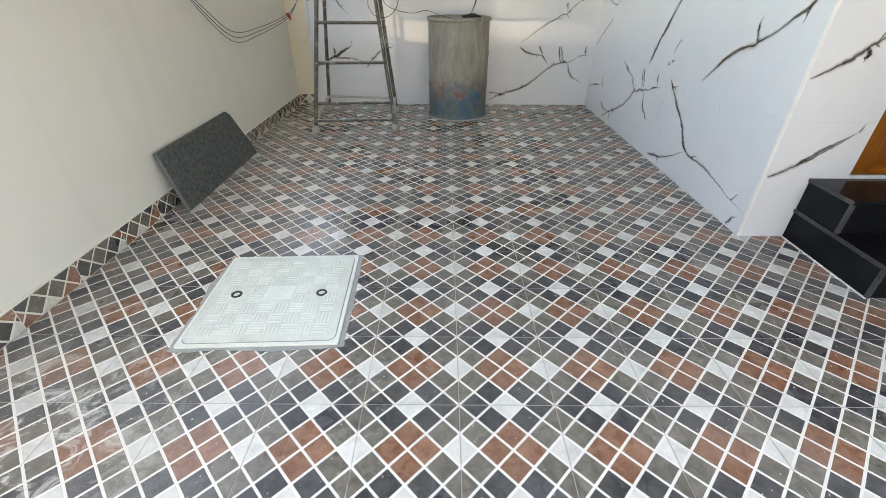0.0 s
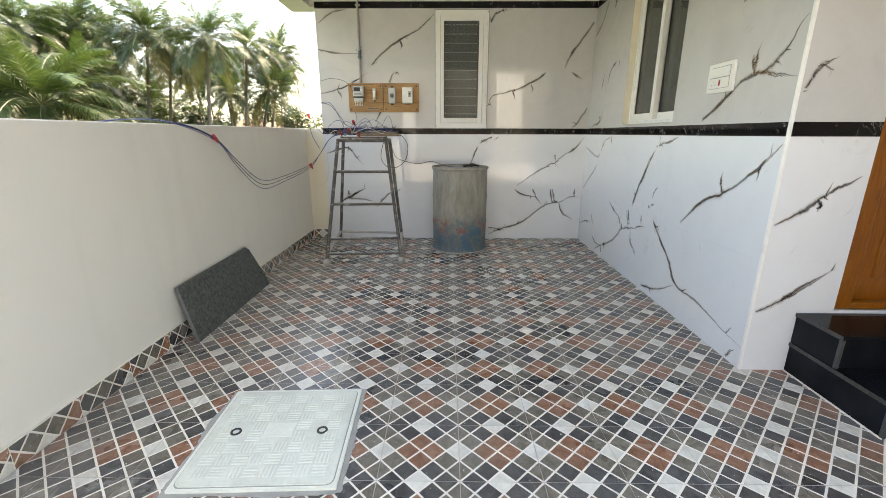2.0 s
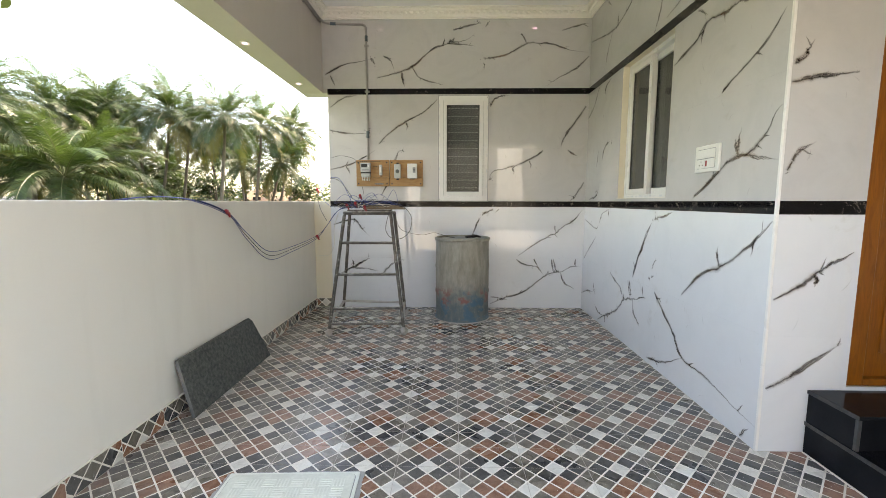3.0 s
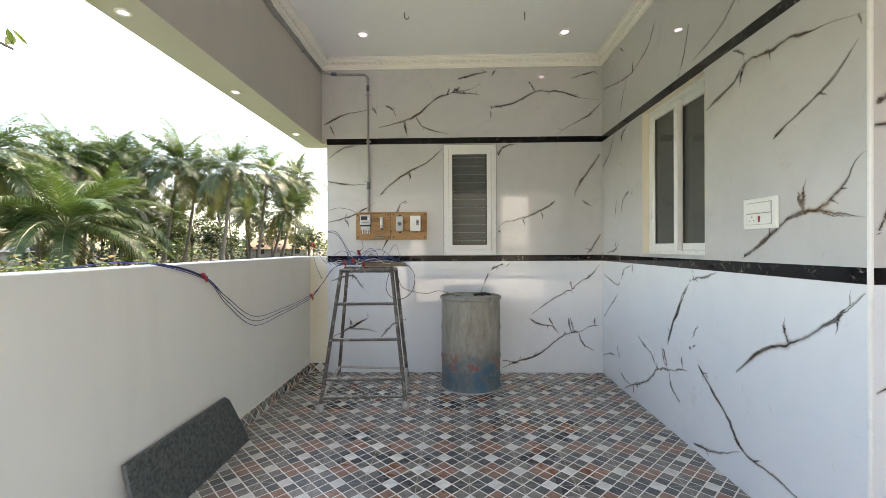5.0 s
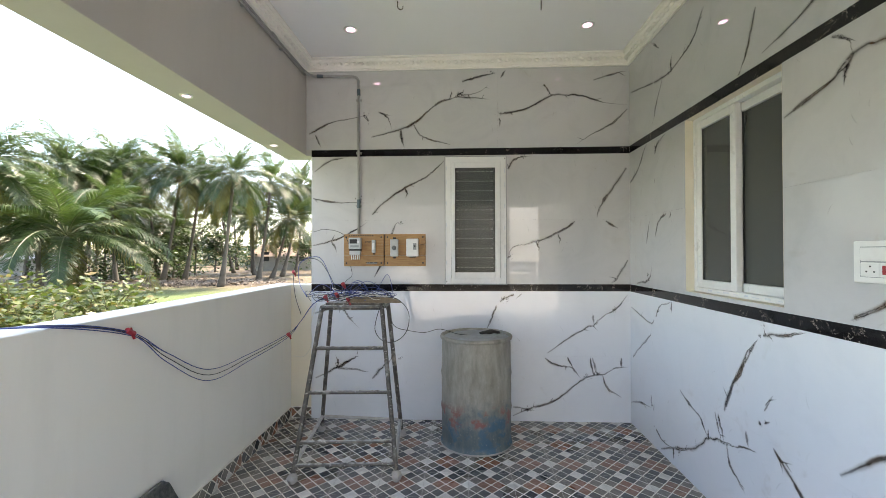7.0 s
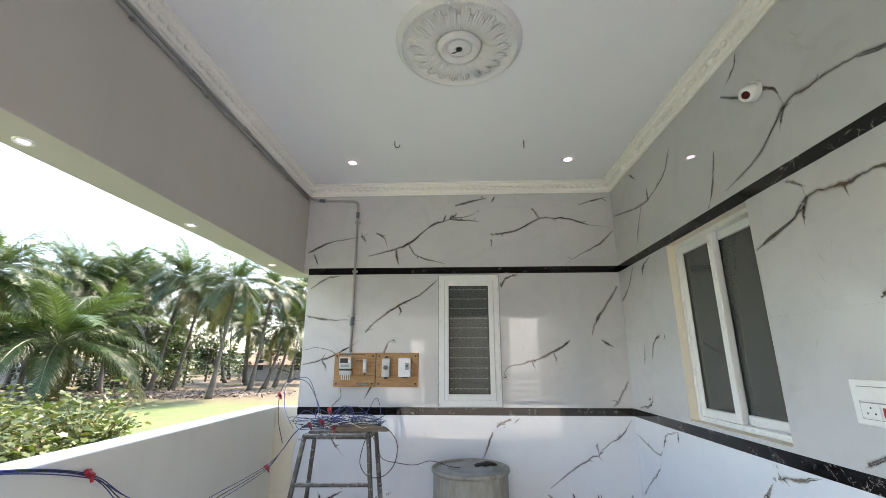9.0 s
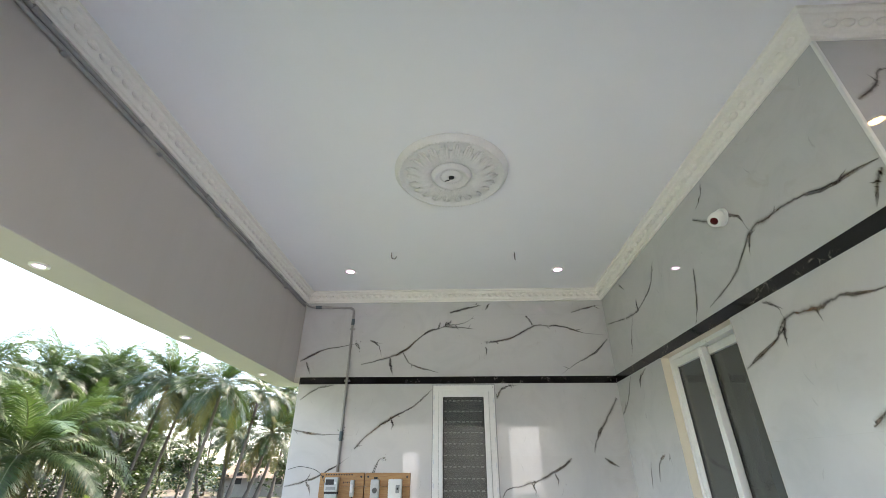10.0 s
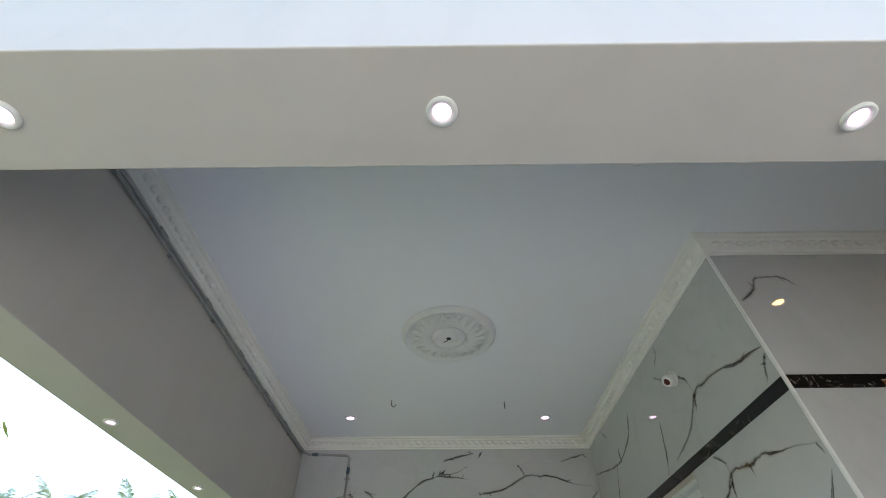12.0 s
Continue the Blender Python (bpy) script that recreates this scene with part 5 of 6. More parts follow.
def security_camera():
    c = thing("security_camera", "small white dome security camera with dark red lens", "camera", (XR, 2.69, 2.968))
    part("base", rod(bmesh.new(), (-0.0005, 0, 0), (-0.018, 0, 0), 0.05, 0.048, 24), M_PLASTIC, c)
    way = Vector((-0.75, -0.35, -0.55)).normalized()
    o = Vector((-0.018, 0, 0))
    turn = way.to_track_quat("Z", "Y").to_matrix().to_4x4()
    bm = lathe(bmesh.new(), [(0.03, -0.02), (0.039, 0.0), (0.041, 0.02), (0.04, 0.045), (0.036, 0.062), (0.03, 0.068), (0.001, 0.068)], 24)
    bmesh.ops.transform(bm, matrix=Matrix.Translation(o) @ turn, verts=bm.verts[:])
    head = part("head", bm, M_PLASTIC, c, smooth=True)
    part("lens", rod(bmesh.new(), o + way * 0.0682, o + way * 0.071, 0.02, 0.018, 18), M_DARKRED, head, "dark red lens")


security_camera()


# ---- loose wiring ----
def wire(name, pts, mat, label, r=0.0028):
    ob = part(name, tube(bmesh.new(), smooth_path(pts, 7), r * 0.85, 5), mat, None, "", True)
    return tagged(ob, label, "wire", "loose wiring")


wr = random.Random(11)
for k, (mat, col) in enumerate(((M_BLUE_WIRE, "blue"), (M_BLACK_WIRE, "black"), (M_BLUE_WIRE, "blue"), (M_BLUE_WIRE, "blue"))):
    e, sag = 0.018 * k, 0.05 * (k % 3)
    wire("hanging_wire", [(-1.93, 1.75 + e, 1.15), (-1.75, 2.08 + e, 1.268), (-1.58, 2.42 - e, 1.274), (-1.535, 2.78, 1.18 - 0.3 * e), (-1.53, 3.03, 1.02 - 0.5 * sag), (-1.525, 3.4, 0.83 - 0.7 * sag), (-1.5, 3.85, 0.82 - 0.5 * sag), (-1.36, 4.2, 0.9 - 0.3 * sag), (-1.26, 4.22, 1.0), (-1.1, 4.12, 1.17), (-0.9, 4.1 - e, 1.2 + e)], mat, "%s insulated wire hanging from the parapet to the trestle" % col)
for y, x, z in ((2.78, -1.535, 1.18), (4.2, -1.35, 0.89), (4.0, -0.98, 1.215), (4.02, -0.9, 1.235), (4.06, -0.86, 1.31), (3.98, -0.8, 1.2), (4.5, -1.43, 1.385)):
    bm = rod(bmesh.new(), (0, -0.02, 0.012), (0, 0.02, -0.012), 0.014, n=8)
    rod(bm, (0, 0.0, 0.02), (0.012, 0.01, -0.035), 0.007, n=6)
    ob = part("red_clip", bm, M_RED_PLASTIC)
    ob.location = (x, y, z)
    tagged(ob, "red plastic tape clip binding the wires", "clip", "wire clips")
for k in range(30):
    c = Vector((wr.uniform(-1.02, -0.6), wr.uniform(3.98, 4.22), 1.195))
    tall = wr.uniform(0.05, 0.13) if k % 6 == 0 else 0.015
    pts, a, rr = [], wr.uniform(0, 6.28), wr.uniform(0.06, 0.2)
    for j in range(7):
        a += wr.uniform(0.7, 1.5)
        pts.append((c.x + rr * 1.25 * math.cos(a), c.y + 0.7 * rr * math.sin(a), 1.19 + abs(wr.gauss(0.0, 0.03)) + tall * (j % 2)))
    mat, col = ((M_BLUE_WIRE, "blue"), (M_BLACK_WIRE, "black"), (M_BLACK_WIRE, "black"), (M_WHITE_WIRE, "white"))[k % 4 if k < 20 else k % 2]
    wire("tangled_wire", pts, mat, "tangled %s wire heaped on the trestle" % col, 0.0025)
wire("tangled_wire", [(-0.6, 4.0, 1.2), (-0.44, 3.95, 1.22), (-0.34, 3.95, 1.12), (-0.35, 3.95, 0.98), (-0.43, 3.95, 0.9), (-0.53, 3.95, 0.9), (-0.59, 3.95, 0.98), (-0.57, 3.95, 1.1), (-0.54, 4.0, 1.19)], M_BLACK_WIRE, "black wire looping down beside the trestle", 0.0035)
wire("tangled_wire", [(-0.55, 4.02, 1.2), (-0.5, 4.05, 1.08), (-0.46, 4.1, 0.98), (-0.36, 4.2, 0.93), (-0.24, 4.24, 0.91), (-0.12, 4.28, 0.93), (0.02, 4.32, 0.885), (0.1, 4.34, 0.872)], M_BLACK_WIRE, "thin dark wire from trestle to drum", 0.003)
wire("tangled_wire", [(-0.9, 4.1, 1.2), (-1.05, 4.3, 1.38), (-1.2, 4.45, 1.5), (-1.37, 4.5, 1.5), (-1.43, 4.5, 1.38), (-1.38, 4.4, 1.2), (-1.25, 4.2, 1.06)], M_BLACK_WIRE, "black wire arching up from the trestle", 0.0036)
wire("tangled_wire", [(-0.95, 4.12, 1.2), (-1.05, 4.35, 1.33), (-1.2, 4.5, 1.52), (-1.38, 4.52, 1.47), (-1.36, 4.45, 1.3), (-1.2, 4.2, 1.2)], M_BLUE_WIRE, "blue wire arching up from the trestle", 0.0036)
wire("tangled_wire", [(-0.98, YB - 0.02, 1.436), (-0.96, YB - 0.05, 1.35), (-0.98, YB - 0.2, 1.3), (-0.95, 4.3, 1.22)], M_BLACK_WIRE, "thin wire dropping from the meter board", 0.0028)
wire("tangled_wire", [(-0.95, YB - 0.03, 1.5), (-1.03, YB - 0.05, 1.72), (-1.2, YB - 0.05, 1.78), (-1.33, YB - 0.02, 1.76)], M_BLACK_WIRE, "thin wire bowed beside the meter board", 0.0026)
wire("tangled_wire", [(-1.12, 4.2, 1.15), (-1.2, 4.3, 0.98), (-1.22, 4.35, 0.78), (-1.3, 4.4, 0.67), (-1.42, 4.45, 0.66)], M_WHITE_WIRE, "pale wire end curling beside the trestle", 0.0032)


# ---- floor tiles and skirting ----
PITCH, X_JOINT, Y_JOINT = 0.303, 0.1, 0.785
CELL = PITCH / 3
FLOOR_MATS = (M_GROUT, M_DARK, M_BROWN, M_RED, M_WHITE)


def cell_kind(i, j):
    """The colour of the diamond at half steps i, j from the middle of a tile's lower joint."""
    i, j = i % 6, j % 6
    if (i, j) in ((0, 0), (3, 3)):
        return 4
    if (i, j) in ((0, 2), (0, 4), (1, 3), (5, 3)):
        return 3
    if j == 0 or (i in (1, 5) and j in (1, 5)):
        return 1
    return 2


def clip_poly(poly, axis, limit, keep_above):
    out = []
    for p, q in zip(poly, poly[1:] + poly[:1]):
        a, b = (p[axis] - limit) * (1 if keep_above else -1), (q[axis] - limit) * (1 if keep_above else -1)
        if a >= 0:
            out.append(p)
        if a * b < 0:
            t = a / (a - b)
            out.append(tuple(p[k] + t * (q[k] - p[k]) for k in (0, 1)))
    return out


def pattern_mesh(name, x0, x1, y0, y1, ox, oy):
    """Diamonds clipped to a rectangle; (ox, oy): the rectangle's origin in the pattern. The origin of the mesh is the rectangle's corner."""
    bm = bmesh.new()
    g = 0.0013
    w, h = x1 - x0, y1 - y0
    f = bm.faces.new([bm.verts.new((x, y, -0.0007)) for x, y in ((g, g), (w - g, g), (w - g, h - g), (g, h - g))])
    f.material_index = 0
    half = CELL / 2 - 0.0052
    i0, j0 = int(math.floor(ox / (CELL / 2))) - 1, int(math.floor(oy / (CELL / 2))) - 1
    for i in range(i0, i0 + int(w / (CELL / 2)) + 4):
        for j in range(j0, j0 + int(h / (CELL / 2)) + 4):
            if (i + j) % 2:
                continue
            cx, cy = i * CELL / 2 - ox, j * CELL / 2 - oy
            poly = [(cx + half, cy), (cx, cy + half), (cx - half, cy), (cx, cy - half)]
            for axis, lim, above in ((0, g, True), (0, w - g, False), (1, g, True), (1, h - g, False)):
                poly = clip_poly(poly, axis, lim, above) if poly else poly
            if len(poly) < 3:
                continue
            area = abs(sum(p[0] * q[1] - p[1] * q[0] for p, q in zip(poly, poly[1:] + poly[:1]))) / 2
            if area < 2e-5:
                continue
            mx, my = sum(p[0] for p in poly) / len(poly), sum(p[1] for p in poly) / len(poly)
            top = [bm.verts.new((mx + (x - mx) * 0.975, my + (y - my) * 0.975, 0.0)) for x, y in poly]
            low = [bm.verts.new((x, y, -0.0009)) for x, y in poly]
            k = cell_kind(i, j)
            bm.faces.new(top).material_index = k
            for a in range(len(poly)):
                b = (a + 1) % len(poly)
                bm.faces.new((low[a], low[b], top[b], top[a])).material_index = k
    me = bpy.data.meshes.new(name)
    bm.to_mesh(me)
    bm.free()
    for m in FLOOR_MATS:
        me.materials.append(m)
    return me


mesh_cache = {}


def lay(name, parent, x0, x1, y0, y1, ox, oy, m=None):
    key = tuple(round(v, 4) for v in (x1 - x0, y1 - y0, ox % PITCH, oy % PITCH))
    if key not in mesh_cache:
        mesh_cache[key] = pattern_mesh(name, x0, x1, y0, y1, ox % PITCH, oy % PITCH)
    ob = new(name, mesh_cache[key])
    ob.parent = parent
    ob.matrix_world = m if m is not None else Matrix.Translation((x0, y0, 0))
    return ob


bm = bmesh.new()
box(bm, XPAR, 3.4, FRONT, YB + 0.01, -0.25, -0.0025)
floor = structure("floor", bm, M_JOINT, "porch floor of diamond-patterned charcoal, brown, red and ivory tiles")
XSKIRT = XPAR + 0.012
for i in range(-7, 12):
    for j in range(-7, 15):
        x0, y0 = X_JOINT + i * PITCH, Y_JOINT + j * PITCH
        for bx0, bx1, by0, by1 in ((XSKIRT, 3.4, FRONT, YP), (XSKIRT, XR, YP, YB)):
            a0, a1, b0, b1 = max(x0, bx0), min(x0 + PITCH, bx1), max(y0, by0), min(y0 + PITCH, by1)
            if a1 - a0 > 0.004 and b1 - b0 > 0.004 and not (a0 > 1.9 and b0 > 1.4):
                lay("floor_tile", floor, a0, a1, b0, b1, a0 - X_JOINT + 1.5 * CELL, b0 - Y_JOINT)
skirt = thing("baseboard", "skirting of cut patterned floor tiles along the parapet", "baseboard", (0, 0, 0), "", "structure")
SKIRT_H = 0.1
y = YB + 0.01
k = 0
while y > FRONT:
    m = Matrix.Translation((XSKIRT, y - PITCH, 0.001)) @ Matrix(((0, 0, 1, 0), (1, 0, 0, 0), (0, 1, 0, 0), (0, 0, 0, 1)))
    lay("skirting_tile", skirt, 0, PITCH - 0.001, 0, SKIRT_H, 0.02, 0.15 if k % 2 else 0.0, m)
    y -= PITCH
    k += 1
m = Matrix.Translation((XSKIRT + 0.003, YB + 0.008, 0.001)) @ Matrix(((1, 0, 0, 0), (0, 0, -1, 0), (0, 1, 0, 0), (0, 0, 0, 1)))
lay("skirting_tile", skirt, 0, XCORNER - XSKIRT - 0.004, 0, SKIRT_H, 0.05, 0.1, m)
bm = bmesh.new()
box(bm, XPAR + 0.001, XSKIRT - 0.002, FRONT, YB + 0.019, 0.0, SKIRT_H + 0.004)
box(bm, XSKIRT, XCORNER - 0.002, YB + 0.0105, YB + 0.0195, 0.0, SKIRT_H + 0.004)
part("mortar_bed", bm, M_GROUT, skirt)


# ---- outdoors ----
def ground_mat():
    m, n, l, p = node_mat("field_ground")
    pos = n.new("ShaderNodeNewGeometry").outputs["Position"]
    big, mid, fine = noise_tex(n, l, 0.16, 5, 0.6), noise_tex(n, l, 1.3, 5, 0.65), noise_tex(n, l, 9, 4, 0.7)
    grass = mix(n, l, ramp(n, l, mid, 0.35, 0.7), (0.06, 0.1, 0.022), (0.105, 0.132, 0.042))
    soil = mix(n, l, ramp(n, l, mid, 0.35, 0.7), (0.12, 0.082, 0.054), (0.068, 0.048, 0.032))
    sep = n.new("ShaderNodeSeparateXYZ")
    l.new(pos, sep.inputs[0])
    far = times(n, l, ramp(n, l, sep.outputs[1], 19.0, 24.0), ramp(n, l, big, 0.3, 0.5, 0.6, 1.0))
    patch = times(n, l, ramp(n, l, big, 0.52, 0.65), 0.35)
    col = mix(n, l, times(n, l, far, patch, "MAXIMUM"), grass, soil)
    col = mix(n, l, ramp(n, l, fine, 0.4, 0.75, 0.0, 0.5), col, (0.09, 0.09, 0.04))
    l.new(col, p.inputs["Base Color"])
    p.inputs["Roughness"].default_value = 0.95
    bump(n, l, p, fine, 0.8, 0.06)
    return m


bm = bmesh.new()
GZ = -0.26
vs = [bm.verts.new(v) for v in ((-2500, -2500, GZ), (2500, -2500, GZ), (2500, 2500, GZ), (-2500, 2500, GZ))]
bm.faces.new(vs)
tagged(part("ground", bm, ground_mat()), "grassy field turning to dry brown soil under the palms", "ground", "", "structure")


def leaf_mat(name, a, b, rough=0.42):
    m, n, l, p = node_mat(name)
    rnd = n.new("ShaderNodeNewGeometry").outputs["Random Per Island"]
    col = mix(n, l, rnd, a, b)
    col = mix(n, l, ramp(n, l, noise_tex(n, l, 0.7, 3), 0.35, 0.7, 0.0, 0.5), col, tuple(0.5 * (x + y) * 0.7 for x, y in zip(a, b)))
    l.new(col, p.inputs["Base Color"])
    p.inputs["Roughness"].default_value = rough
    p.inputs["Specular IOR Level"].default_value = 0.3
    tr = n.new("ShaderNodeBsdfTranslucent")
    l.new(mix(n, l, 0.3, col, (0.2, 0.32, 0.06)), tr.inputs[0])
    sh = n.new("ShaderNodeMixShader")
    sh.inputs[0].default_value = 0.22
    out = n["Material Output"]
    l.new(p.outputs[0], sh.inputs[1])
    l.new(tr.outputs[0], sh.inputs[2])
    l.new(sh.outputs[0], out.inputs["Surface"])
    return m


M_FROND = leaf_mat("palm_leaflet", (0.01, 0.024, 0.01), (0.05, 0.08, 0.028), 0.42)
M_YOUNG = leaf_mat("young_palm_leaflet", (0.016, 0.042, 0.012), (0.085, 0.13, 0.036), 0.4)
M_DRY = leaf_mat("dry_palm_leaflet", (0.1, 0.085, 0.025), (0.15, 0.13, 0.045), 0.7)
M_RACHIS = surface("palm_midrib", (0.06, 0.075, 0.025), (0.1, 0.105, 0.04), 0.5, 3, 30, bump_amount=0.0)
M_TRUNK = surface("palm_bark", (0.11, 0.092, 0.074), (0.055, 0.045, 0.036), 0.9, 3, 14, bump_amount=0.6)
M_NUT = surface("coconut_husk", (0.12, 0.13, 0.03), (0.2, 0.16, 0.05), 0.5, 5, 30)
M_BROAD = leaf_mat("broad_leaf", (0.03, 0.055, 0.012), (0.1, 0.11, 0.02))
M_YELLOW = leaf_mat("yellowing_leaf", (0.13, 0.11, 0.02), (0.14, 0.075, 0.024))
M_SHRUB = leaf_mat("shrub_leaf", (0.018, 0.034, 0.014), (0.04, 0.065, 0.022))
M_STEM = surface("green_stem", (0.12, 0.13, 0.05), (0.18, 0.13, 0.07), 0.7)


def frond(bm, rng, az, elev, length, droop, mi, pairs=30, leaf=0.21):
    """One feather frond that leaves the crown's centre and bows under its weight."""
    side = Vector((-math.sin(az), math.cos(az), 0))
    p, pts = Vector((0, 0, 0)), []
    n = 9
    for i in range(n + 1):
        s = i / n
        e = elev - droop * s ** 1.25
        pts.append((p.copy(), Vector((math.cos(az) * math.cos(e), math.sin(az) * math.cos(e), math.sin(e)))))
        p += pts[-1][1] * length / n
        az += rng.uniform(-0.03, 0.03)
    path = [q for q, _ in pts]
    k0 = len(bm.faces)
    tube(bm, path, [0.024 * (1 - 0.85 * i / n) + 0.004 for i in range(n + 1)], 4)
    bm.faces.ensure_lookup_table()
    for f in bm.faces[k0:]:
        f.material_index = 3
    for i in range(pairs):
        s = 0.14 + 0.86 * i / (pairs - 1)
        j = min(int(s * n), n - 1)
        t = s * n - j
        q, d = pts[j][0].lerp(pts[j + 1][0], t), pts[j][1].lerp(pts[j + 1][1], t).normalized()
        up = side.cross(d).normalized()
        if up.z < 0:
            up = -up
        ll = length * leaf * (math.sin(math.pi * min(1.0, 0.25 + 0.68 * s)) + 0.1) * rng.uniform(0.85, 1.1)
        for sg in (-1, 1):
            hang = rng.uniform(0.05, 0.45)
            way = (side * sg * 0.7 + d * 0.7 + up * (0.25 - hang)).normalized()
            tip = q + way * ll - Vector((0, 0, ll * rng.uniform(0.05, 0.35)))
            mid = q + way * ll * 0.55
            w = d * (0.024 + 0.006 * length / 3)
            a, b, c, e2, f2 = (bm.verts.new(v) for v in (q - w * 0.5, q + w * 0.5, mid + w * 0.7, mid - w * 0.7, tip))
            bm.faces.new((a, b, c, e2)).material_index = mi
            bm.faces.new((e2, c, f2)).material_index = mi


def crown_mesh(seed, length, fronds, young=0.3, dry=0.16, pairs=44, low=-0.85, bow=0.0, leaf=0.21):
    rng = random.Random(seed)
    bm = bmesh.new()
    for k in range(fronds):
        u = k / (fronds - 1)
        elev = 1.35 - (1.35 - low) * u ** 0.85 + rng.uniform(-0.12, 0.12)
        mi = 1 if u < young else (2 if u > 1 - dry else 0)
        frond(bm, rng, 2.39996 * k + rng.uniform(-0.25, 0.25), elev, length * rng.uniform(0.85, 1.08) * (0.84 + 0.16 * min(1.0, 3 * u)), (rng.uniform(0.75, 1.25) if u < 0.25 else rng.uniform(0.95, 1.4)) - 0.2 * (u > 0.7) + bow, mi, pairs, leaf)
    me = bpy.data.meshes.new("crown")
    bm.to_mesh(me)
    bm.free()
    for m in (M_FROND, M_YOUNG, M_DRY, M_RACHIS):
        me.materials.append(m)
    return me


CROWNS = [crown_mesh(s, 3.15, 34, 0.16, 0.12, 58, -0.75, 0.0, 0.23) for s in (1, 2, 3)]
YOUNG_CROWN = crown_mesh(9, 4.9, 30, 0.45, 0.1, 120, -0.25, 0.15, 0.2)


def palm(base, top, scale, crown, label, nuts=True, radius=0.14):
    b, t = Vector((*base, GZ)), Vector(top)
    p = thing("coconut_palm", label, "palm tree", b, "coconut palms")
    rng = random.Random(int(abs(base[0] * 97 + base[1] * 31)))
    bm = bmesh.new()
    h = (t - b).length
    n = 22
    pts, rad = [], []
    for i in range(n + 1):
        s = i / n
        q = Vector(((t - b).x * s ** 0.8, (t - b).y * s ** 0.8, (t - b).z * s))
        pts.append(q)
        rad.append(radius * (1.45 - 0.75 * min(1, s * 4) + 0.0 if s < 0.25 else 0.7 - 0.15 * s) * (1.06 if i % 2 else 0.97))
    tube(bm, pts, rad, 9)
    part("trunk", bm, M_TRUNK, p, smooth=True)
    c = new("crown", crown)
    c.parent = p
    c.matrix_local = Matrix.Translation(t - b) @ Matrix.Rotation(rng.uniform(0, 6.28), 4, "Z") @ Matrix.Scale(scale, 4)
    if nuts:
        bm = bmesh.new()
        for k in range(12):
            a = rng.uniform(0, 6.28)
            bmesh.ops.create_icosphere(bm, subdivisions=1, radius=0.11, matrix=Matrix.Translation((t - b) + Vector((0.3 * math.cos(a), 0.3 * math.sin(a), rng.uniform(-0.5, -0.15)))))
        tagged(part("coconuts", bm, M_NUT, p), kind="stuff")
    return p


TALL = "tall coconut palm with drooping green fronds and yellowed lower leaves"
for k, (base, top, s) in enumerate((
    ((-19.4, 27.4), (-17.3, 26.2, 6.7), 1.15), ((-18.6, 28.4), (-17.0, 27.6, 6.2), 0.95), ((-13.1, 23.3), (-12.2, 23.0, 5.85), 0.9), ((-13.9, 29.2), (-12.9, 29.0, 6.4), 0.95), ((-13.8, 31.0), (-12.5, 31.0, 4.1), 0.95),
    ((-13.9, 33.0), (-12.7, 34.0, 7.0), 1.0), ((-25.6, 26.4), (-24.6, 26.0, 7.0), 1.15), ((-25.2, 30.4), (-24.3, 30.0, 7.9), 1.15), ((-20.6, 18.6), (-20.4, 18.0, 5.6), 1.05), ((-24.8, 27.2), (-24.3, 28.0, 6.4), 1.1),
    ((-23.4, 32.4), (-23.9, 32.0, 7.3), 1.2), ((-21.0, 39.0), (-23.0, 40.0, 6.6), 1.0), ((-19.2, 39.0), (-20.1, 40.0, 6.6), 1.0), ((-30.5, 29.0), (-30.0, 29.0, 6.6), 1.2), ((-28.0, 33.5), (-27.5, 34.0, 8.2), 1.2), ((-15.6, 40.0), (-15.2, 41.0, 6.8), 0.95),
    ((-27.0, 23.5), (-26.6, 23.0, 5.4), 1.15), ((-17.3, 35.5), (-17.8, 36.0, 4.4), 0.95), ((-21.5, 26.2), (-21.6, 26.0, 4.6), 0.95), ((-16.6, 46.0), (-17.6, 46.0, 8.0), 1.0), ((-24.5, 46.0), (-25.0, 46.0, 7.4), 1.1), ((-33.5, 38.0), (-33.0, 38.0, 8.4), 1.3),
    ((-24.2, 36.0), (-24.0, 36.0, 4.4), 1.0), ((-27.3, 36.0), (-27.0, 36.0, 4.6), 1.0), ((-22.0, 33.0), (-22.4, 33.0, 3.4), 0.9), ((-30.0, 33.0), (-30.2, 33.0, 4.2), 1.1),
)):
    palm(base, top, s, CROWNS[k % 3], TALL)
palm((-18.6, 19.4), (-18.0, 19.3, 2.4), 1.0, YOUNG_CROWN, "young coconut palm with long bright green arching fronds", False, 0.2)
palm((-23.0, 22.8), (-22.8, 22.6, 2.6), 0.75, YOUNG_CROWN, "young coconut palm with long bright green arching fronds", False, 0.17)


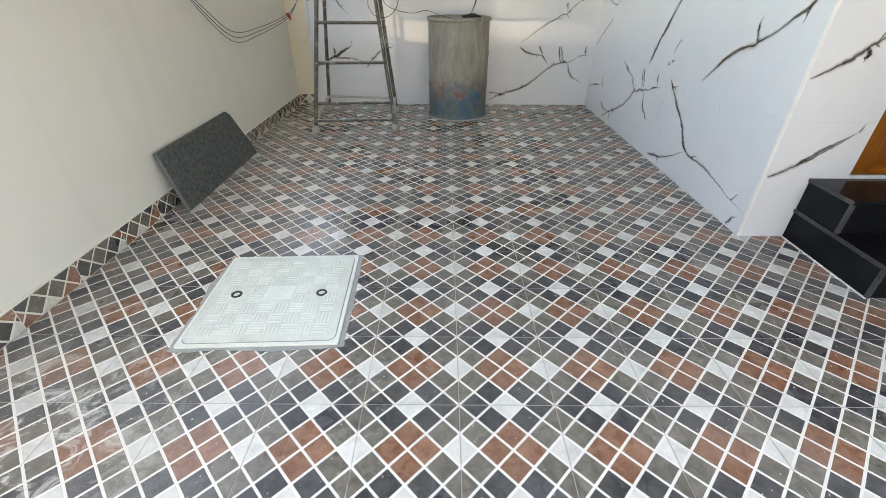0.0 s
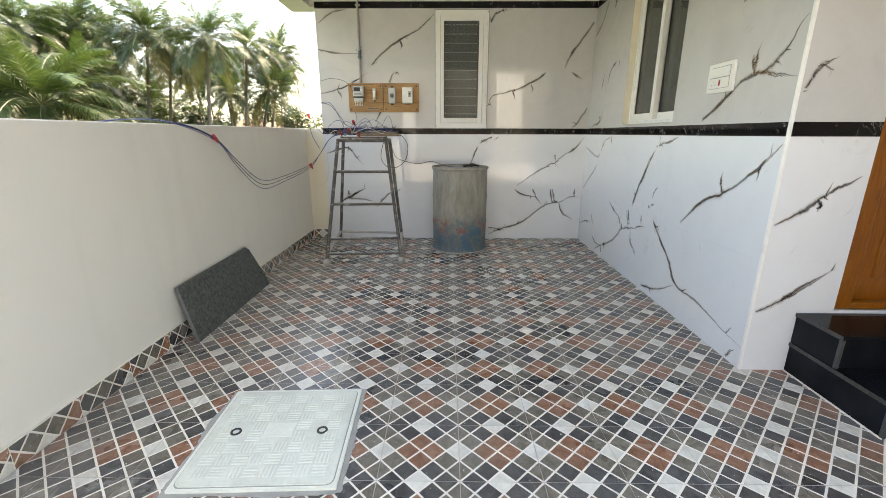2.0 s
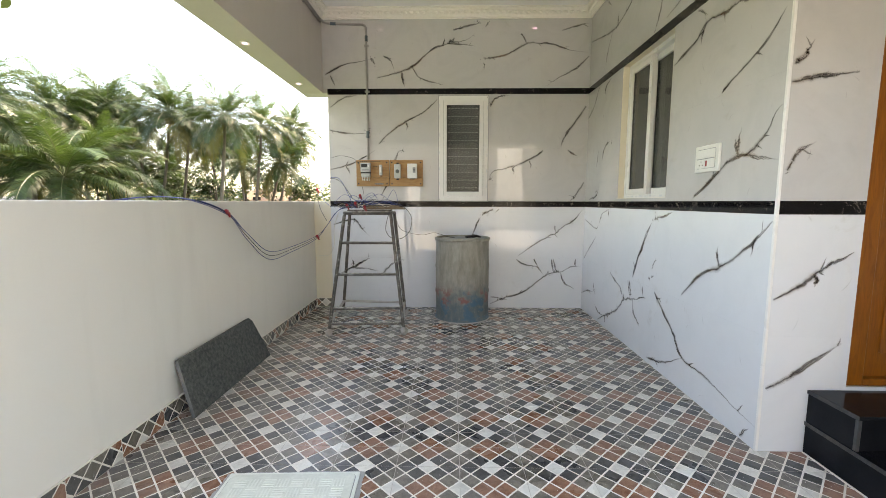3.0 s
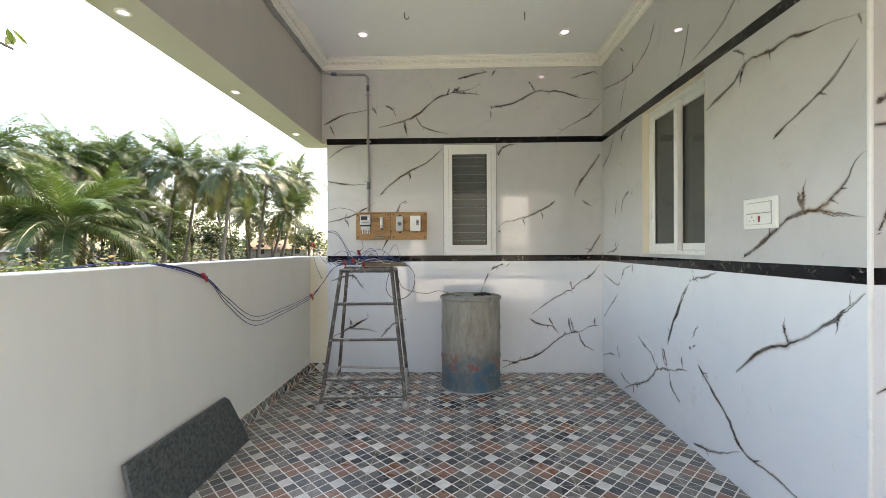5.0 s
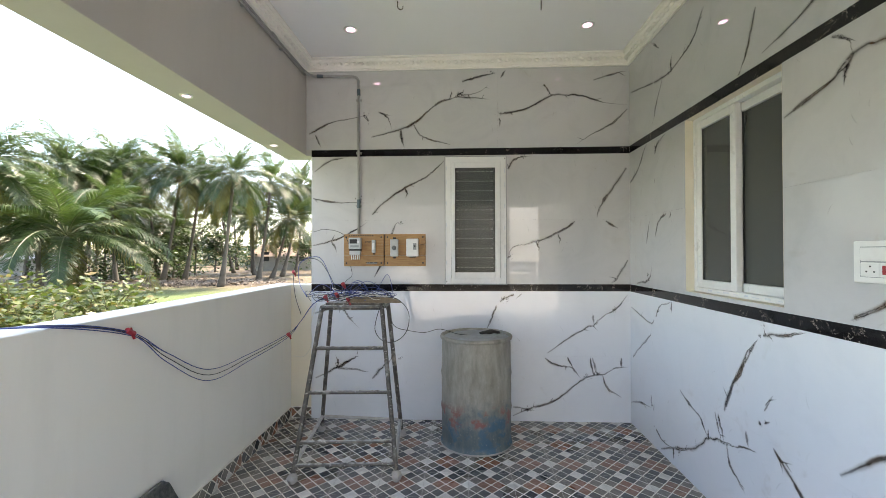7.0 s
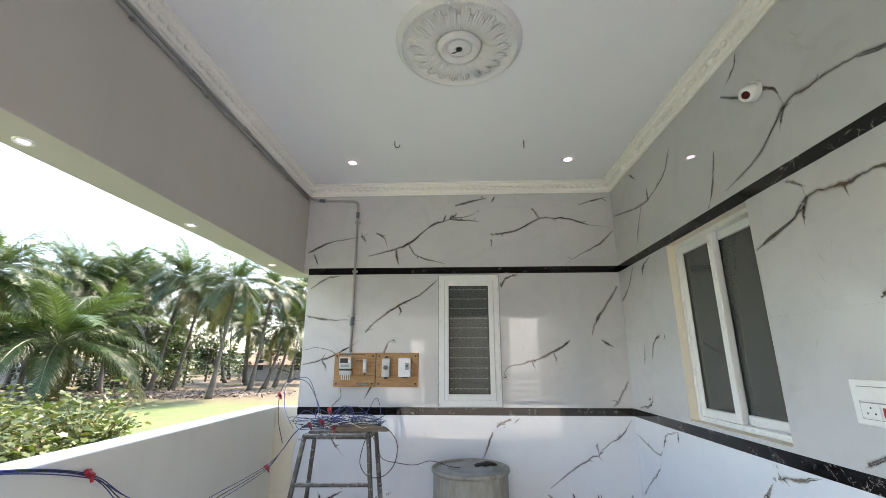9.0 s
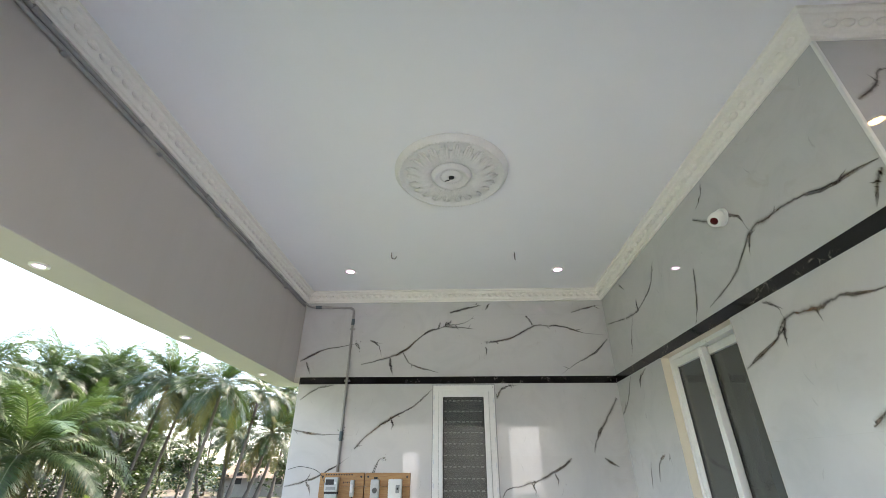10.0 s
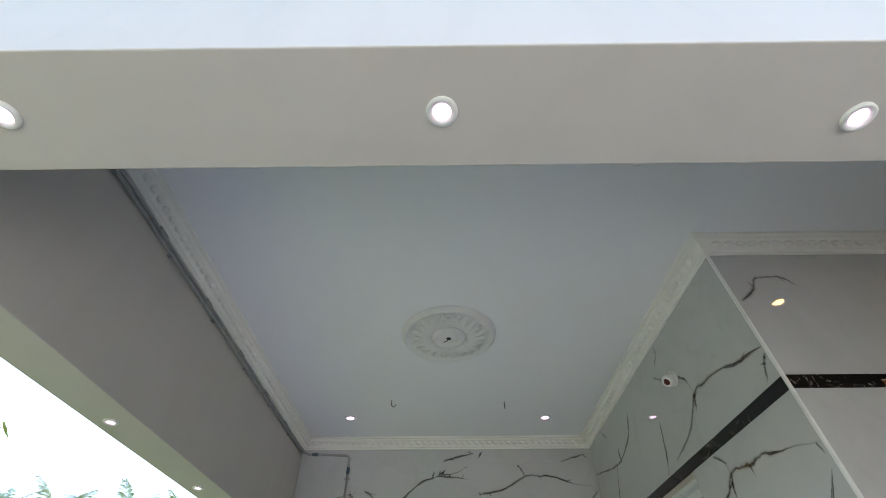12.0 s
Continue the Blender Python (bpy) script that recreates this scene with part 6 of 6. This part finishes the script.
def leaf_cloud(bm, rng, centre, size, count, leaf, mi=0, second=None):
    c = Vector(centre)
    for _ in range(count):
        v = Vector((rng.gauss(0, 1), rng.gauss(0, 1), rng.gauss(0, 1))).normalized() * rng.uniform(0.55, 1.0)
        q = c + Vector((v.x * size[0], v.y * size[1], v.z * size[2]))
        q += 0.25 * size[2] * noise.noise_vector(q * 1.7)
        if q.z < GZ + 0.03:
            continue
        x = Vector((rng.uniform(-1, 1), rng.uniform(-1, 1), rng.uniform(-0.6, 0.4))).normalized()
        y = x.cross(Vector((rng.uniform(-0.5, 0.5), rng.uniform(-0.5, 0.5), 1))).normalized()
        k = leaf * rng.uniform(0.6, 1.3)
        f = bm.faces.new([bm.verts.new(q + a * x * k + b * y * k) for a, b in ((-0.6, 0), (-0.25, 0.42), (0.2, 0.4), (0.75, 0), (0.2, -0.4), (-0.25, -0.42))])
        f.material_index = mi if second is None or rng.random() > 0.2 else second
    return bm


def bush(x, y, w, h, seed):
    rng = random.Random(seed)
    b = thing("leafy_bush", "sprawling broad-leaved bush with green and yellowing leaves", "bush", (x, y, GZ), "bushes beyond the parapet")
    bm, st = bmesh.new(), bmesh.new()
    for k in range(16):
        a, r = rng.uniform(0, 6.28), w * rng.uniform(0.15, 0.8)
        tip = Vector((r * math.cos(a), 0.7 * r * math.sin(a), h * rng.uniform(0.35, 0.92)))
        path = smooth_path([(0.1 * tip.x, 0.1 * tip.y, 0), (0.5 * tip.x, 0.5 * tip.y, 0.6 * tip.z), tip], 4)
        tube(st, path, 0.012, 4)
        for q in path[3:]:
            for _ in range(8):
                o = q + Vector((rng.gauss(0, 0.17), rng.gauss(0, 0.17), rng.gauss(0, 0.14)))
                if o.z < 0.05:
                    continue
                xx = Vector((rng.uniform(-1, 1), rng.uniform(-1, 1), rng.uniform(-0.5, 0.3))).normalized()
                yy = xx.cross(Vector((rng.uniform(-0.6, 0.6), rng.uniform(-0.6, 0.6), 1))).normalized()
                s = rng.uniform(0.042, 0.09)
                f = bm.faces.new([bm.verts.new(o + u * xx * s + v * yy * s) for u, v in ((-0.8, 0), (-0.7, 0.55), (-0.2, 0.5), (0.1, 0.75), (0.3, 0.35), (1.0, 0), (0.3, -0.35), (0.1, -0.75), (-0.2, -0.5), (-0.7, -0.55))])
                f.material_index = 1 if rng.random() < 0.14 else 0
    tagged(part("leaves", bm, (M_BROAD, M_YELLOW), b), kind="stuff")
    tagged(part("stems", st, M_STEM, b), kind="stuff")


for k, (x, y, w, h) in enumerate(((-8.6, 8.6, 1.3, 1.55), (-7.4, 9.2, 1.3, 1.6), (-6.6, 8.6, 1.1, 1.35), (-9.8, 9.6, 1.3, 1.6), (-9.4, 8.3, 1.1, 1.5), (-7.2, 7.6, 1.2, 1.2), (-8.8, 7.4, 1.2, 1.2), (-6.4, 7.3, 0.9, 0.95))):
    bush(x, y, w, h, 40 + k)

rng = random.Random(21)
bm = bmesh.new()
for k in range(24):
    x, y = rng.uniform(-46, -12), rng.uniform(37, 56)
    leaf_cloud(bm, rng, (x, y, rng.uniform(0.5, 1.4)), (rng.uniform(1.2, 2.8), 1.2, rng.uniform(0.9, 1.9)), 170, 0.22)
for k in range(22):
    leaf_cloud(bm, rng, (rng.uniform(-62, -13), rng.uniform(50, 68), rng.uniform(0.8, 2.6)), (rng.uniform(2, 4), 1.5, rng.uniform(1.6, 3.0)), 240, 0.34)
for k in range(16):
    leaf_cloud(bm, rng, (rng.uniform(-30, -19), rng.uniform(27, 33), 0.6), (1.3, 1.0, rng.uniform(0.8, 1.5)), 160, 0.17)
tagged(part("far_shrubs", bm, M_SHRUB), "dark green shrubs among the far palm trunks", "shrubs", "", "stuff")


def small_tree(x, y, h, seed):
    t = thing("broadleaf_tree", "slender broad-leaved tree behind the palms", "tree", (x, y, GZ), "broad-leaved trees")
    r = random.Random(seed)
    bm = bmesh.new()
    tube(bm, smooth_path([(0, 0, 0), (0.1, 0, 0.4 * h), (-0.05, 0.1, 0.85 * h)], 5), [0.09 - 0.005 * i for i in range(11)], 7)
    for k in range(5):
        a, z = r.uniform(0, 6.28), h * r.uniform(0.4, 0.7)
        tube(bm, [(0.05, 0, z), (0.5 * math.cos(a), 0.5 * math.sin(a), z + 0.5), (0.9 * math.cos(a), 0.9 * math.sin(a), z + 1.1)], [0.05, 0.035, 0.015], 5)
    part("trunk", bm, M_TRUNK, t)
    bm = bmesh.new()
    for k in range(9):
        leaf_cloud(bm, r, (r.uniform(-0.9, 0.9), r.uniform(-0.7, 0.7), h * r.uniform(0.5, 1.0)), (0.75, 0.75, 0.55), 110, 0.17)
    tagged(part("crown", bm, M_SHRUB, t), kind="stuff")


for k, (x, y, h) in enumerate(((-13.2, 38.0, 3.6), (-17.2, 30.5, 3.2), (-12.6, 36.0, 3.0), (-21.2, 31.0, 3.4), (-22.8, 36.0, 4.4), (-26.0, 33.0, 4.0), (-24.0, 41.0, 5.0), (-20.6, 29.4, 2.8), (-28.5, 38.0, 5.0), (-16.2, 37.0, 4.2), (-33.0, 34.0, 5.6), (-30.0, 37.0, 6.0), (-26.5, 31.0, 5.2), (-35.0, 39.0, 6.4), (-23.5, 29.5, 4.6), (-31.0, 30.5, 5.4), (-28.0, 28.0, 4.8), (-38.0, 36.0, 6.2))):
    small_tree(x, y, h, 60 + k)

# dry husks and fallen leaves in front of the trunks
rng = random.Random(33)
bm = bmesh.new()
for k in range(900):
    x, y = rng.gauss(-15.5, 2.6), rng.gauss(25.6, 1.4)
    q = Vector((x, y, GZ + rng.uniform(0.02, 0.16)))
    u = Vector((rng.uniform(-1, 1), rng.uniform(-1, 1), rng.uniform(-0.4, 0.4))).normalized() * rng.uniform(0.08, 0.22)
    v = u.cross(Vector((rng.uniform(-0.4, 0.4), rng.uniform(-0.4, 0.4), 1))).normalized() * rng.uniform(0.04, 0.1)
    a, b, c, e = (bm.verts.new(p) for p in (q - u, q + v, q + u, q - v))
    top = bm.verts.new(q + Vector((0, 0, 0.06)))
    for f in ((a, b, top), (b, c, top), (c, e, top), (e, a, top)):
        bm.faces.new(f)
M_HUSK = surface("dry_husk", (0.2, 0.16, 0.125), (0.1, 0.068, 0.046), 0.9, 1.5, 20, island=0.6)
tagged(part("husk_litter", bm, M_HUSK), "scattered pale dry coconut husks and leaf litter", "litter", "", "stuff")


def far_house(x, y, w, d, h, wall, roof_h, label, turn, roof_mat):
    b = thing("far_house", label, "house", (x, y, GZ), "houses behind the palms", turn=turn)
    part("wall", boxed(-w / 2, w / 2, -d / 2, d / 2, 0, h), wall, b)
    bm = bmesh.new()
    e = 0.4
    pts = [(-w / 2 - e, -d / 2 - e, h + 0.001), (w / 2 + e, -d / 2 - e, h + 0.001), (w / 2 + e, d / 2 + e, h + 0.001), (-w / 2 - e, d / 2 + e, h + 0.001), (-w / 2 + 0.4, 0, h + roof_h), (w / 2 - 0.4, 0, h + roof_h)]
    vs = [bm.verts.new(p) for p in pts]
    for f in ((0, 1, 5, 4), (2, 3, 4, 5), (1, 2, 5), (3, 0, 4), (3, 2, 1, 0)):
        bm.faces.new([vs[i] for i in f])
    part("roof", bm, roof_mat, b)
    for k in range(max(2, int(w / 3))):
        xx = -w / 2 + 1.2 + k * (w - 2.4) / max(1, int(w / 3) - 1)
        part("window", boxed(xx - 0.4, xx + 0.4, -d / 2 - 0.03, -d / 2 - 0.002, 1.0, 2.0), M_GASKET, b)


M_YELLOWWALL = surface("yellow_wash_wall", (0.55, 0.44, 0.24), (0.42, 0.34, 0.2), 0.8, 0.8, 6)
M_THATCH = surface("old_thatch", (0.28, 0.2, 0.14), (0.18, 0.12, 0.09), 0.95, 2, 12)
M_GREYWALL = surface("grey_block_wall", (0.34, 0.32, 0.29), (0.24, 0.22, 0.2), 0.9, 0.8, 6)
far_house(-37, 66, 13, 6, 3.0, M_YELLOWWALL, 0.6, "pale yellow single-storey house beyond the grove", 20, M_GREYWALL)
far_house(-19.5, 47, 6, 4, 1.5, M_GREYWALL, 1.3, "low hut with a thatched roof beyond the grove", 15, M_THATCH)
far_house(-26, 62, 8, 5, 2.8, M_YELLOWWALL, 0.5, "pale yellow single-storey house beyond the grove", 10, M_GREYWALL)
far_house(-39, 34, 9, 3, 1.4, M_GREYWALL, 0.5, "low grey shed at the edge of the field", 40, M_GREYWALL)

# ---- in front of the porch: gate, unseen forecourt and added house across, mirrored in the glazed tiles ----
# Unseen forecourt; its paleness is set to bounce sun onto the porch ceiling.
M_FORECOURT = surface("pale_bounce_ground", (0.45, 0.425, 0.385), (0.37, 0.345, 0.31), 0.85, 0.7, 12, bump_amount=0.3)
bm = boxed(XPAR, 9.0, -9.0, FRONT - 0.002, GZ - 0.05, -0.03)
tagged(part("pavement", bm, M_FORECOURT), "unseen pale forecourt that bounces sunlight into the porch", "pavement", "", "structure")
M_GATE = surface("white_gate_paint", (0.9, 0.9, 0.89), (0.86, 0.86, 0.85), 0.4, 3, 30, bump_amount=0.0)


def gate_panel(x, half, height):
    g = thing("slatted_screen", "white painted metal screen with horizontal slats and a solid head", "gate", (x, -1.6, -0.03), "white screens by the forecourt")
    for sx in (-1, 1):
        part("post", boxed(sx * half - 0.025, sx * half + 0.025, -0.03, 0.03, 0, height, 0.004), M_GATE, g)
    n = int((0.47 * height) / 0.135)
    for k in range(n):
        part("slat", boxed(-half + 0.026, half - 0.026, -0.012, 0.012, 0.12 + 0.135 * k, 0.17 + 0.135 * k, 0.004), M_GATE, g)
    head = part("head_panel", boxed(-half + 0.026, half - 0.026, -0.01, 0.01, 0.16 + 0.135 * n, height - 0.03, 0.003), M_GATE, g)
    if half > 0.2:
        part("hatch", boxed(-half + 0.08, -half + 0.3, 0.0102, 0.018, height - 0.95, height - 0.6, 0.002), M_GLINT_HATCH, head, "grey square hatch")


gate_panel(1.59, 0.31, 2.7)
gate_panel(-0.95, 0.14, 2.2)


# Unseen house, added so the glazed tiles do not mirror bright sky.
def house_across():
    h = thing("house_across", "unseen long two-storey house added to keep sky out of the tile reflections", "house", (-2.0, -11.5, -0.05))
    part("wall", boxed(-12.0, 11.0, -4, 0, 0, 6.2), M_ACROSS, h)
    part("roof", boxed(-12.2, 11.2, -4.2, 0.25, 6.201, 6.4), M_PLASTER, h)
    for z in (1.0, 4.0):
        for x in (-9.0, -6.4, -3.8, -1.2, 1.4, 4.2, 7.0, 9.4):
            w = part("window", boxed(x - 0.5, x + 0.5, 0.002, 0.04, z, z + 1.3), M_ACROSS, h)
            part("pane", boxed(x - 0.42, x + 0.42, 0.041, 0.05, z + 0.08, z + 1.22), M_ACROSS_PANE, w)


# Wall and panes darkened alike so their mirror image stays dim and plain.
M_ACROSS = surface("darkened_backdrop_wall", (0.18, 0.168, 0.15), (0.12, 0.11, 0.1), 0.8, 0.6, 8)
M_ACROSS_PANE = surface("darkened_backdrop_pane", (0.14, 0.13, 0.115), (0.1, 0.092, 0.082), 0.8, 2, 12)
house_across()


def garden_tree():
    t = thing("garden_tree", "broad-leaved tree whose leafy twig hangs beyond the parapet", "tree", (-7.0, 0.5, GZ))
    o = Vector((-7.0, 0.5, GZ))
    bm = bmesh.new()
    tube(bm, smooth_path([(0, 0, 0), (0.1, 0.1, 2.2), (0, 0.1, 4.6)], 6), [0.16 - 0.006 * i for i in range(13)], 8)
    part("trunk", bm, M_TRUNK, t)
    tips = [[Vector(p) - o for p in q] for q in (((-7.0, 0.6, 3.6), (-5.2, 1.9, 3.6), (-3.75, 2.72, 3.1), (-2.98, 3.0, 2.72)), ((-7.0, 0.6, 3.9), (-8.2, 1.6, 4.8), (-9.0, 2.2, 5.0)), ((-7.0, 0.6, 4.2), (-7.6, -0.8, 5.2), (-8.0, -1.8, 5.4)), ((-7.0, 0.6, 4.1), (-6.4, 0.2, 5.4), (-6.2, -0.4, 6.0)))]
    r = random.Random(5)
    lv = bmesh.new()
    for q in tips:
        path = smooth_path(q, 7)
        part("limb", tube(bmesh.new(), path, [0.05 * (1 - 0.9 * i / (len(path) - 1)) + 0.004 for i in range(len(path))], 6), M_TRUNK, t)
        for p in path[5:]:
            for _ in range(2):
                c = p + Vector((r.gauss(0, 0.07), r.gauss(0, 0.07), r.uniform(-0.16, 0.08)))
                x = Vector((r.uniform(-1, 1), r.uniform(-1, 1), r.uniform(-1.2, 0.1))).normalized() * r.uniform(0.05, 0.075)
                y = x.cross(Vector((r.uniform(-1, 1), 0.3, 0.6))).normalized() * 0.03
                lv.faces.new([lv.verts.new(c + a * x + b * y) for a, b in ((-1, 0), (-0.5, 0.8), (0.2, 0.9), (1.1, 0), (0.2, -0.9), (-0.5, -0.8))])
    tagged(part("leaves", lv, M_BROAD, t), kind="stuff")


garden_tree()
